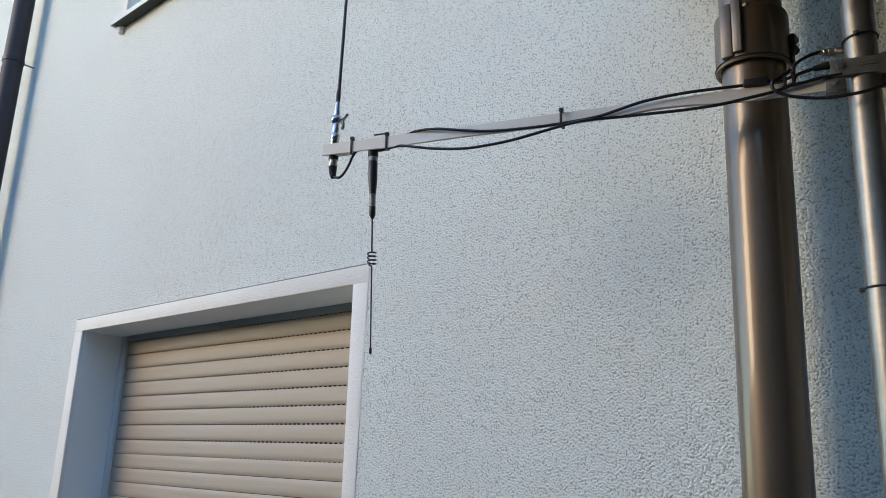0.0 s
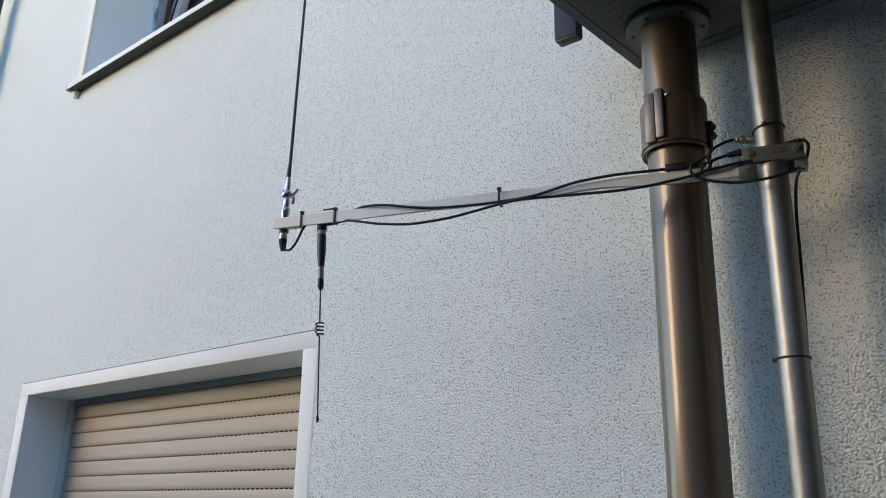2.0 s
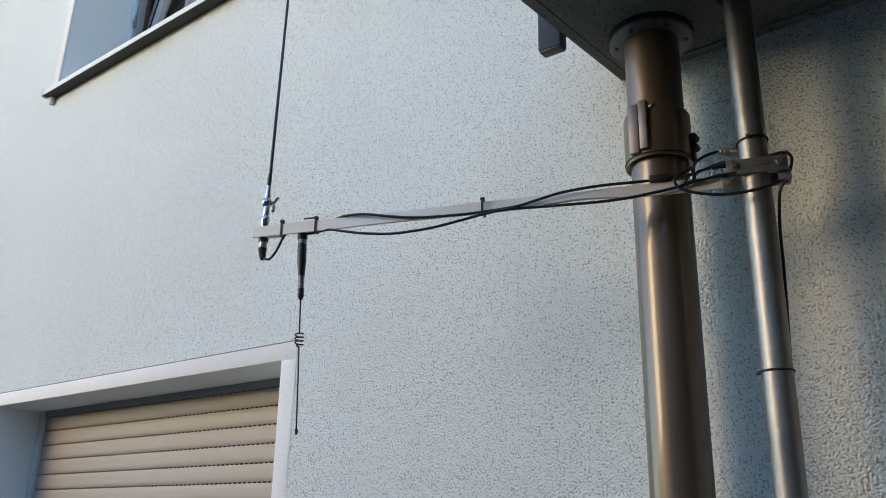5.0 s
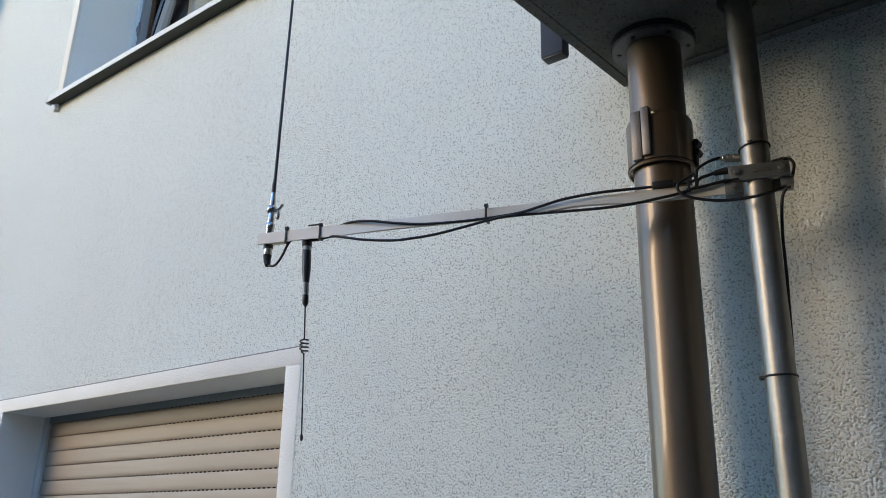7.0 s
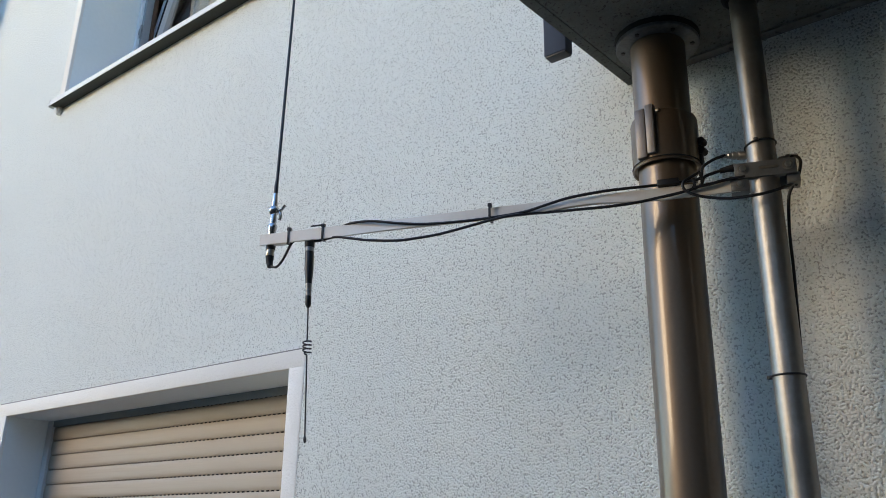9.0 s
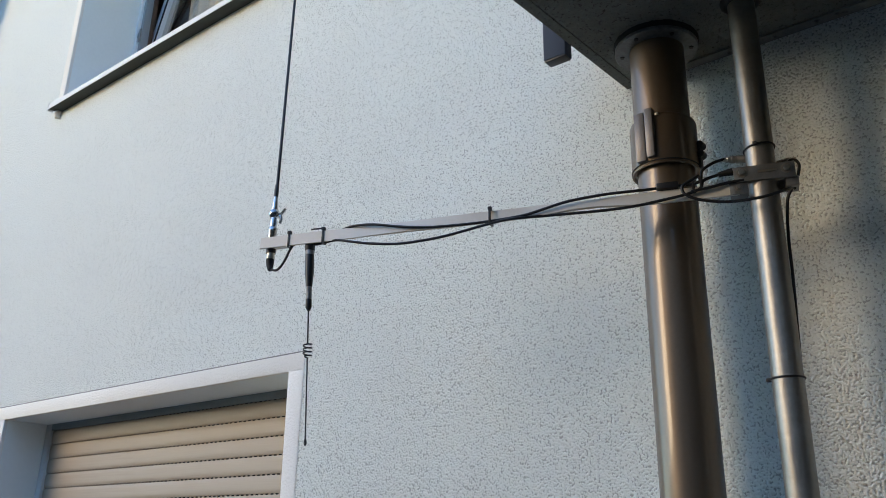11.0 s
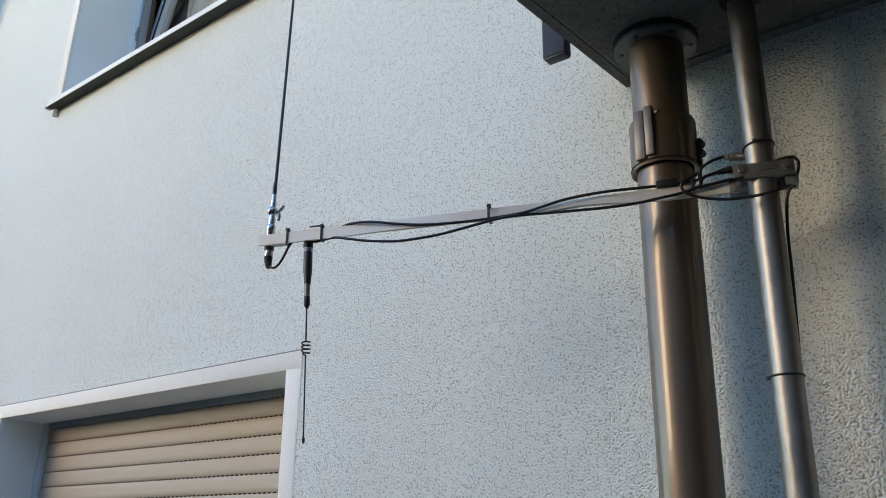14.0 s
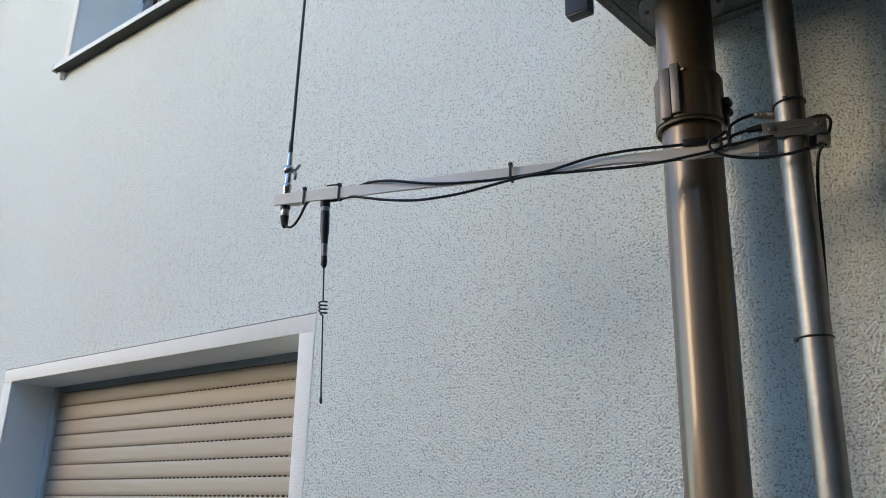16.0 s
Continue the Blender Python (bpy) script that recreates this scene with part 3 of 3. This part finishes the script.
for k in range(6):
    an = radians(20 + 60 * k)
    part("bolt", lathe(CX + 0.0665 * math.cos(an), CY + 0.0665 * math.sin(an), [(0.0042, SLAB_Z - 0.0225), (0.0048, SLAB_Z - 0.0215), (0.0048, SLAB_Z - 0.0195)], 6), BLACK, flange)
sleeve_lo, sleeve_hi = 2.3165, 2.4215
SR = 0.0618
sleeve = part("sleeve", lathe(CX, CY, [(CR + 0.0006, sleeve_lo + 0.004), (SR - 0.0012, sleeve_lo + 0.003), (SR, sleeve_lo + 0.006), (SR, sleeve_hi - 0.009),
                                       (SR - 0.0018, sleeve_hi - 0.004), (CR + 0.002, sleeve_hi), (CR + 0.0004, sleeve_hi)], 96, cap=False), BROWN, column)
part("lip", tube(bmesh.new(), ring_line(CX, CY, sleeve_lo + 0.001, SR - 0.0016, n=72), 0.0023, 8), BROWN, sleeve)
part("seal", tube(bmesh.new(), ring_line(CX, CY, sleeve_lo + 0.006, SR + 0.0003, n=72), 0.0012, 6), RUBBER, sleeve, "black seal line")
# fold and clip on the front of the sleeve
part("fold", boxed(CX - 0.028, CX - 0.0085, CY - SR - 0.0050, CY - SR + 0.022, sleeve_lo + 0.008, sleeve_hi + 0.002, bevel=0.0012), CLIP, sleeve)
part("clip", boxed(CX - 0.0065, CX + 0.0095, CY - SR - 0.0075, CY - SR + 0.006, sleeve_lo + 0.012, sleeve_hi + 0.006, bevel=0.0016), CLIP, sleeve)
part("rivet", boxed(CX + 0.0115, CX + 0.019, CY - SR - 0.001, CY - SR + 0.006, sleeve_hi - 0.010, sleeve_hi - 0.004, bevel=0.001), NICKEL, sleeve)
hinge = bmesh.new()
for z in (2.3446, 2.3636):
    turned(hinge, Matrix.Translation((CX + SR + 0.004, CY + 0.012, z)) @ pose(0, 0, 0, 90, 0, 0), [(0.004, -0.009), (0.0075, -0.008), (0.0075, 0.008), (0.004, 0.009)], 12)
box(hinge, CX + SR - 0.004, CX + SR + 0.004, CY + 0.006, CY + 0.018, 2.317, 2.370, bevel=0.001)
part("hinge", hinge, BLACK, sleeve, "black bolted hinge")

# ---------------------------------------------------------------- galvanised down pipe
GX, GY, GR = 1.3462, -0.1600, 0.0238
zinc = empty("galvanised_down_pipe", (GX, GY, 0), "thin galvanised steel pipe passing up into the balcony", "pipe")
part("pipe", lathe(GX, GY, [(GR, 0.0), (GR, SLAB_Z - 0.0005)], 72), ZINC, zinc)
part("collar", lathe(GX, GY, [(GR + 0.0005, SLAB_Z - 0.010), (0.030, SLAB_Z - 0.011), (0.0355, SLAB_Z - 0.006), (0.0365, SLAB_Z - 0.0008)], 48), RUBBER, zinc, "black rubber collar")

# ---------------------------------------------------------------- dark down pipe further along the house
DX, DY, DR = -2.72, -0.095, 0.05
dark = empty("dark_down_pipe", (DX, DY, 0), "dark brown rainwater pipe on wall brackets", "pipe")
part("pipe", lathe(DX, DY, [(DR, 0.0), (DR, 3.0), (DR, 6.0)], 48), BROWN_MATT, dark)
ring = part("clamp_ring", lathe(DX, DY, [(DR + 0.0003, 3.585), (DR + 0.004, 3.586), (DR + 0.004, 3.606), (DR + 0.0003, 3.607)], 48, cap=False), BLACK, dark)
part("bracket_rod", tube(bmesh.new(), [Vector((DX + 0.02, DY + 0.045, 3.590)), Vector((DX + 0.022, 0.008, 3.588))], 0.005, 8), PLATE, ring)

# ---------------------------------------------------------------- clamp and aerial arm
A0 = Vector((0.449, -0.487, 2.2261))
U = Vector((0.94633, 0.32319, 0.0))
N = Vector((0.32319, -0.94633, 0.0))           # towards the yard
ARM_LEN, ARM_DROP, ARM_H, ARM_T = 0.9150, -0.00095, 0.0230, 0.004


def on_arm(s, z=None, d=0.0):
    q = A0 + U * s + N * d
    q.z = A0.z + ARM_DROP * s if z is None else z
    return q


def arm_frame(s, z, d=0.0):
    """Axes along the arm: x along it, y away from the yard, z up."""
    m = Matrix((U, -N, Vector((0, 0, 1)))).transposed().to_4x4()
    m.translation = on_arm(s, z, d)
    return m


def arm_block(bm, s0, s1, d0, d1, z0, z1, bevel=0.0):
    made = bmesh.new()
    box(made, s0, s1, -d1, -d0, z0, z1, bevel)
    m = arm_frame(0, 0)
    made.transform(m)
    tmp = bpy.data.meshes.new("tmp")
    made.to_mesh(tmp)
    made.free()
    bm.from_mesh(tmp)
    bpy.data.meshes.remove(tmp)
    return bm


arm = empty("aerial_arm", on_arm(0.92), "pale grey flat metal bar clamped to the galvanised pipe", "aerial arm")
bar = bmesh.new()
rings = []
for i in range(61):
    s = ARM_LEN * i / 60
    roll = -radians(14 * math.sin(math.pi * min(1, max(0, (s - 0.14) / 0.30))) ** 2 + 34 * math.sin(math.pi * min(1, max(0, (s - 0.52) / 0.28))) ** 2)
    c = on_arm(s) + Vector((0, 0, 0.0025 * math.sin(math.pi * min(1, max(0, (s - 0.52) / 0.28))) ** 2))
    up = Vector((0, 0, 1)) * math.cos(roll) + N * math.sin(roll)
    out = N * math.cos(roll) - Vector((0, 0, 1)) * math.sin(roll)
    rings.append([bar.verts.new(c + up * a * ARM_H / 2 + out * b * ARM_T / 2) for a, b in ((1, 0.7), (0.97, 1), (-0.97, 1), (-1, 0.7), (-1, -0.7), (-0.97, -1), (0.97, -1), (1, -0.7))])
for a, b in zip(rings, rings[1:]):
    for k in range(8):
        bar.faces.new((a[k], a[(k + 1) % 8], b[(k + 1) % 8], b[k]))
bar.faces.new(rings[0])
bar.faces.new(rings[-1])
part("bar", bar, ALU, arm)
part("mounting_plate", arm_block(bmesh.new(), 0.0161, 0.0467, -0.03, -0.002, 2.2212, 2.2245, 0.0008), ALU, arm)
part("mounting_plate", arm_block(bmesh.new(), 0.0985, 0.1331, -0.03, -0.002, 2.2212, 2.2245, 0.0008), ALU, arm)

clamp = empty("pipe_clamp", (GX, GY, 2.2358), "zinc-plated clamp bolted round the galvanised pipe", "clamp")
CS = (Vector((GX, GY, 0)) - Vector((A0.x, A0.y, 0))).dot(U)       # the pipe's place along the arm
CD = (Vector((GX, GY, 0)) - Vector((A0.x, A0.y, 0))).dot(N)
front = bmesh.new()
arm_block(front, CS - 0.046, CS + 0.050, CD + GR, CD + GR + 0.003, 2.2363, 2.2610, 0.0008)
arm_block(front, CS - 0.046, CS + 0.050, CD + GR - 0.009, CD + GR + 0.003, 2.2338, 2.2366, 0.0006)
part("front_plate", front, PLATE, clamp)
part("slot", arm_block(bmesh.new(), CS - 0.008, CS + 0.022, CD + GR + 0.0028, CD + GR + 0.0042, 2.2463, 2.2505, 0.0015), ZINC, clamp)
back = bmesh.new()
arm_block(back, CS - 0.046, CS + 0.050, CD - GR - 0.003, CD - GR, 2.2280, 2.2610, 0.0008)
part("back_plate", back, PLATE, clamp)
lug = bmesh.new()
arm_block(lug, CS - 0.054, CS - 0.026, CD + GR - 0.004, CD + GR - 0.001, 2.2165, 2.2358, 0.0008)
arm_block(lug, CS - 0.054, CS - 0.026, CD - 0.012, CD + GR - 0.001, 2.2140, 2.2168, 0.0006)
part("lug", lug, PLATE, clamp)
lug2 = arm_block(bmesh.new(), CS + 0.034, CS + 0.054, CD - 0.010, CD + GR - 0.004, 2.2205, 2.2378, 0.0008)
part("lug", lug2, PLATE, clamp)
for ds, z, r in ((-0.033, 2.2500, 0.0056), (0.037, 2.2490, 0.0056), (-0.040, 2.2255, 0.0042)):
    m = arm_frame(CS + ds, z, CD + GR + (0.003 if z > 2.23 else -0.001)) @ pose(0, 0, 0, 90, 0, 0)
    bolt = part("bolt", turned(bmesh.new(), m, [(r, 0.001), (r, 0.0045), (r * 0.8, 0.0055)], 6), NICKEL, clamp)
    part("washer", turned(bmesh.new(), m, [(r * 1.6, 0.0), (r * 1.6, 0.0014)], 24), ZINC, bolt)
for ds in (-0.033, 0.037):
    m = arm_frame(CS + ds, 2.2495, CD) @ pose(0, 0, 0, 90, 0, 0)
    part("threaded_rod", turned(bmesh.new(), m, [(0.003, -GR - 0.006), (0.003, GR + 0.004)], 10), PLATE, clamp)

# ---------------------------------------------------------------- upright whip aerial
X1, Y1 = 0.4595, -0.4684
whip = empty("whip_aerial", (X1, Y1, 2.1922), "long black whip aerial on a chromed hinged foot", "aerial")
part("rod", tube(bmesh.new(), [Vector((X1 + 0.001, Y1, 2.3342 + 0.1 * i)) for i in range(11)], (0.0034, 0.0022), 12), FIBRE, whip)
part("sleeve", lathe(X1, Y1, [(0.0044, 2.3282), (0.0046, 2.3472), (0.0036, 2.3602)], 20), BLACK, whip)
part("ferrule", lathe(X1, Y1, [(0.0062, 2.3002), (0.0064, 2.3072), (0.0052, 2.3242), (0.0046, 2.3322)], 24), CHROME, whip)
joint_prof = [(0.0112 * math.sin(math.pi * i / 14), 2.2947 - 0.0112 * math.cos(math.pi * i / 14)) for i in range(1, 14)]
part("ball_joint", lathe(X1, Y1, joint_prof, 28), CHROME, whip)
part("stud", lathe(X1, Y1, [(0.0068, 2.2642), (0.0072, 2.2722), (0.0060, 2.2862), (0.0052, 2.2892)], 24), CHROME, whip)
part("nut", lathe(X1, Y1, [(0.0076, 2.2362), (0.0082, 2.2382), (0.0082, 2.2522), (0.0090, 2.2542), (0.0090, 2.2622), (0.0070, 2.2652)], 24), CHROME, whip)
wing = bmesh.new()
tube(wing, smooth_line([(X1 + 0.004, Y1 + 0.003, 2.2912), (X1 + 0.016, Y1 + 0.005, 2.2932), (X1 + 0.027, Y1 + 0.006, 2.3022)], 6), (0.0034, 0.0026), 8)
tube(wing, smooth_line([(X1 + 0.012, Y1 + 0.005, 2.2932), (X1 + 0.015, Y1 + 0.006, 2.2822), (X1 + 0.013, Y1 + 0.006, 2.2722)], 6), (0.0034, 0.0030), 8)
part("wing_screw", wing, CHROME, whip)
part("socket", lathe(X1, Y1, [(0.0098, 2.2082), (0.0098, 2.2167)], 24), BLACK, whip)
plug = part("plug", lathe(X1, Y1, [(0.0082, 2.1942), (0.0088, 2.1962), (0.0088, 2.2012), (0.0078, 2.2022), (0.0078, 2.2077), (0.0094, 2.2082)], 24), NICKEL, whip)
part("boot", tube(bmesh.new(), smooth_line([(X1, Y1, 2.1952), (X1 + 0.001, Y1, 2.1822), (X1 + 0.005, Y1 - 0.001, 2.1722)], 8), (0.0086, 0.0056), 16), RUBBER, plug, "black rubber boot")

# ---------------------------------------------------------------- hanging mobile aerial
X2, Y2 = 0.5446, -0.4411
hang = empty("hanging_aerial", (X2, Y2, 2.21), "black mobile aerial with a coil hanging from the bar", "aerial")
LEAN = Matrix.Translation((X2, Y2, 2.2168)) @ Matrix.Shear("XY", 4, (-0.05, -0.02))


def hung(profile, segs=24):
    return turned(bmesh.new(), LEAN, profile, segs)


part("base", hung([(0.0092, 0.006), (0.0098, 0.004), (0.0098, -0.012), (0.0090, -0.013)]), BLACK, hang)
part("ring", hung([(0.0088, -0.013), (0.0091, -0.014), (0.0091, -0.016), (0.0086, -0.0165), (0.0086, -0.018), (0.0090, -0.0185), (0.0090, -0.021), (0.0084, -0.022)]), STEEL, hang, "grey metal ring")
part("body", hung([(0.0084, -0.022), (0.0088, -0.024), (0.0088, -0.060), (0.0078, -0.070), (0.0068, -0.082), (0.0064, -0.088)]), BLACK, hang)
spring_prof = []
for i in range(10):
    h = -0.088 - 0.0026 * i
    spring_prof += [(0.0050, h), (0.0060, h - 0.0006), (0.0060, h - 0.0018), (0.0050, h - 0.0024)]
part("ribbed_collar", hung(spring_prof), STEEL, hang, "grey ribbed metal collar")
part("cone", hung([(0.0056, -0.113), (0.0060, -0.115), (0.0060, -0.130), (0.0035, -0.135), (0.0020, -0.137)]), BLACK, hang)


def leaned(x, y, z):
    return LEAN @ Vector((x, y, z))


TOPC, BOTC = -0.200, -0.229
wire = [leaned(0, 0, -0.136 - 0.064 * i / 6) for i in range(6)]
turns = 4
for i in range(turns * 20 + 1):
    a = 2 * math.pi * i / 20
    r = 0.0078 * min(1, i / 6, (turns * 20 - i) / 6)
    wire.append(leaned(-r * math.cos(a), r * math.sin(a), TOPC + (BOTC - TOPC) * i / (turns * 20)))
wire += [leaned(0, 0, BOTC - (0.384 + BOTC) * i / 8) for i in range(1, 9)]
part("wire", tube(bmesh.new(), wire, 0.0015, 8), FIBRE, hang)
part("tip", hung([(0.0013, -0.380), (0.0026, -0.383), (0.0029, -0.387), (0.0020, -0.392), (0.001, -0.393)], 14), BLACK, hang)

# ---------------------------------------------------------------- coaxial cables
R_CABLE = 0.0026


def cable(points, label):
    return tagged(part("coax_cable", tube(bmesh.new(), smooth_line(points, 10), R_CABLE, 10), CABLE, smooth=60), label, "cable")


F = 0.0055
# from the upright aerial's plug: round below the bar, along its back, over the top and across its face
cable([(X1 + 0.005, Y1 - 0.001, 2.1735), (0.4794, -0.4675, 2.1687), (0.4918, -0.4660, 2.1754), (0.5021, -0.4635, 2.1915), (0.5097, -0.4612, 2.2086),
       on_arm(0.0754, 2.2192, -0.006), on_arm(0.1042, 2.2234, -0.006), on_arm(0.1427, 2.2294, -0.006), on_arm(0.1765, 2.2363, -0.004), on_arm(0.2056, 2.2395, 0.002),
       on_arm(0.2493, 2.2362, F + 0.001), on_arm(0.3000, 2.2260, F + 0.002), on_arm(0.3568, 2.2179, F + 0.001), on_arm(0.4257, 2.2152, F), on_arm(0.4821, 2.2156, F),
       on_arm(0.5448, 2.2187, F + 0.001), on_arm(0.5847, 2.2258, F + 0.003), on_arm(0.6298, 2.2356, F + 0.002), on_arm(0.6952, 2.2424, 0.003), on_arm(0.7661, 2.2422, 0.002),
       on_arm(0.8170, 2.2420, 0.003), on_arm(0.8527, 2.2424, 0.008), (1.2618, -0.2074, 2.2667), (1.2758, -0.1930, 2.2825), (1.2919, -0.1794, 2.2913)],
      "black coax cable wound round the bar to a plug")
# from the hanging aerial: below the bar in a slack bow, then along its lower edge
cable([on_arm(0.1119, 2.2177, -0.016), on_arm(0.1331, 2.2147, -0.008), on_arm(0.1688, 2.2146, 0.001), on_arm(0.2056, 2.2061, F), on_arm(0.2425, 2.1980, F + 0.001),
       on_arm(0.3010, 2.1905, F + 0.002), on_arm(0.3470, 2.1911, F + 0.002), on_arm(0.3922, 2.1947, F + 0.002), on_arm(0.4405, 2.2029, F + 0.001), on_arm(0.4821, 2.2105, F),
       on_arm(0.5248, 2.2136, F + 0.004), on_arm(0.5847, 2.2151, 0.002), on_arm(0.6449, 2.2121, F), on_arm(0.6952, 2.2103, F + 0.002), on_arm(0.7458, 2.2110, F + 0.004),
       on_arm(0.7864, 2.2156, F + 0.004), on_arm(0.8251, 2.2217, F + 0.002), on_arm(0.8527, 2.2296, F + 0.002), (1.2638, -0.2095, 2.2472), (1.2819, -0.2001, 2.2549), (1.2939, -0.1932, 2.2594)],
      "black coax cable hanging slack below the bar")
# feeder that loops below the clamp and runs down behind the galvanised pipe
cable([(1.3600, -0.1320, 1.9174), (1.3640, -0.1350, 1.9999), (1.3680, -0.1390, 2.0721), (1.3715, -0.1460, 2.1443), (1.3810, -0.1590, 2.1981), (1.3910, -0.1642, 2.2148), (1.3870, -0.1813, 2.2084),
       (1.3668, -0.1952, 2.1995), (1.3395, -0.2030, 2.1963), (1.3041, -0.2093, 2.1979), (1.2699, -0.2175, 2.2053), (1.2458, -0.2251, 2.2149), (1.2338, -0.2289, 2.2259), (1.2338, -0.2300, 2.2371),
       (1.2438, -0.2242, 2.2456), (1.2578, -0.2140, 2.2563)], "black coax cable looping below the clamp")
cable([(1.3695, -0.1304, 2.2781), (1.3827, -0.1347, 2.2785), (1.3960, -0.1409, 2.2745), (1.4030, -0.1456, 2.2627), (1.4010, -0.1468, 2.2482), (1.3955, -0.1441, 2.2356), (1.3925, -0.1517, 2.2190)],
      "short black coax cable bent behind the clamp")
cable([on_arm(0.9245, 2.2371, 0.006), on_arm(0.8937, 2.2347, 0.0065), on_arm(0.8681, 2.2295, F + 0.003), on_arm(0.8394, 2.2262, F + 0.004)], "black coax cable end beside the clamp")


def plug_body(a, b, label):
    """A screwed coax plug pair between two points."""
    a, b = Vector(a), Vector(b)
    m = Matrix.Translation(a) @ (b - a).to_track_quat("Z", "Y").to_matrix().to_4x4()
    n = (b - a).length
    ob = tagged(part("coax_plug", turned(bmesh.new(), m, [(0.0032, 0.0), (0.0036, 0.16 * n), (0.0052, 0.18 * n), (0.0054, 0.30 * n), (0.0066, 0.32 * n), (0.0070, 0.44 * n), (0.0060, 0.46 * n),
                (0.0060, 0.52 * n), (0.0072, 0.54 * n), (0.0072, 0.82 * n), (0.0062, 0.84 * n), (0.0062, n)], 20), NICKEL), label, "plug")
    return ob


plug_body((1.2878, -0.1817, 2.2901), (1.3240, -0.1453, 2.2954), "nickel-plated coax plug joint beside the pipe")
plug_body((1.3970, -0.1360, 2.2783), (1.3562, -0.1260, 2.2788), "nickel-plated coax plug behind the pipe")
bt = tagged(part("coax_plug", tube(bmesh.new(), [Vector((1.2859, -0.1968, 2.2566)), Vector((1.2969, -0.1915, 2.2590)), Vector((1.3060, -0.1873, 2.2603))], (0.0042, 0.0066), 16), RUBBER), "black rubber-booted plug at the clamp", "plug")
part("shell", tube(bmesh.new(), [Vector((1.3060, -0.1873, 2.2603)), Vector((1.3171, -0.1814, 2.2616))], 0.0062, 16), NICKEL, bt)
choke = bmesh.new()
arm_block(choke, 0.7824, 0.8190, -0.003, 0.009, 2.2375, 2.2497, 0.0022)
tagged(part("cable_choke", choke, BLACK), "black plastic cable choke on top of the bar", "cable choke")


# ---------------------------------------------------------------- cable ties
def bar_tie(s, z, h, head=True, face=0.0024):
    ob = bmesh.new()
    arm_block(ob, s - 0.0023, s + 0.0023, face, face + 0.0013, z - h / 2, z + h / 2, 0.0003)
    arm_block(ob, s - 0.0023, s + 0.0023, -0.0088, -0.0076, z - h / 2, z + h / 2, 0.0003)
    arm_block(ob, s - 0.0023, s + 0.0023, -0.0088, face + 0.0013, z - h / 2 - 0.0006, z - h / 2 + 0.0006)
    arm_block(ob, s - 0.0023, s + 0.0023, -0.0088, face + 0.0013, z + h / 2 - 0.0006, z + h / 2 + 0.0006)
    t = tagged(part("cable_tie", ob, BLACK), "black plastic cable tie round the bar", "cable tie", "ties on the bar")
    if head:
        part("head", arm_block(bmesh.new(), s - 0.0036, s + 0.0036, face - 0.005, face + 0.0022, z + h / 2 - 0.001, z + h / 2 + 0.0052, 0.0008), BLACK, t)
    return t


bar_tie(0.0649, 2.2259, 0.029)
second_tie = bar_tie(0.1408, 2.2259, 0.028)
part("tail", arm_block(bmesh.new(), 0.1158, 0.1408, 0.006, 0.0072, 2.2391, 2.2425, 0.0003), BLACK, second_tie)
bar_tie(0.4841, 2.2243, 0.027, True, 0.0088)
for k, (s, z) in enumerate(((0.8435, 2.2340), (0.8558, 2.2379))):
    bar_tie(s, z, 0.017, k == 1, 0.0105)


def pipe_tie(z, tilt, head_at, label):
    t = tagged(part("cable_tie", tube(bmesh.new(), ring_line(GX, GY, z, GR + 0.0012, tilt), 0.0017, 8), BLACK), label, "cable tie", "ties on the pipe")
    a = radians(head_at)
    hx, hy = GX + (GR + 0.004) * math.cos(a), GY + (GR + 0.004) * math.sin(a)
    part("head", boxed(hx - 0.0035, hx + 0.0035, hy - 0.0035, hy + 0.0035, z + tilt * GR * math.cos(a) - 0.003, z + tilt * GR * math.cos(a) + 0.003, bevel=0.001), BLACK, t)
    return t


pipe_tie(2.3010, 0.10, -85, "black plastic cable tie round the galvanised pipe above the clamp")
pipe_tie(1.9065, 0.0, 190, "black plastic cable tie lower on the galvanised pipe")
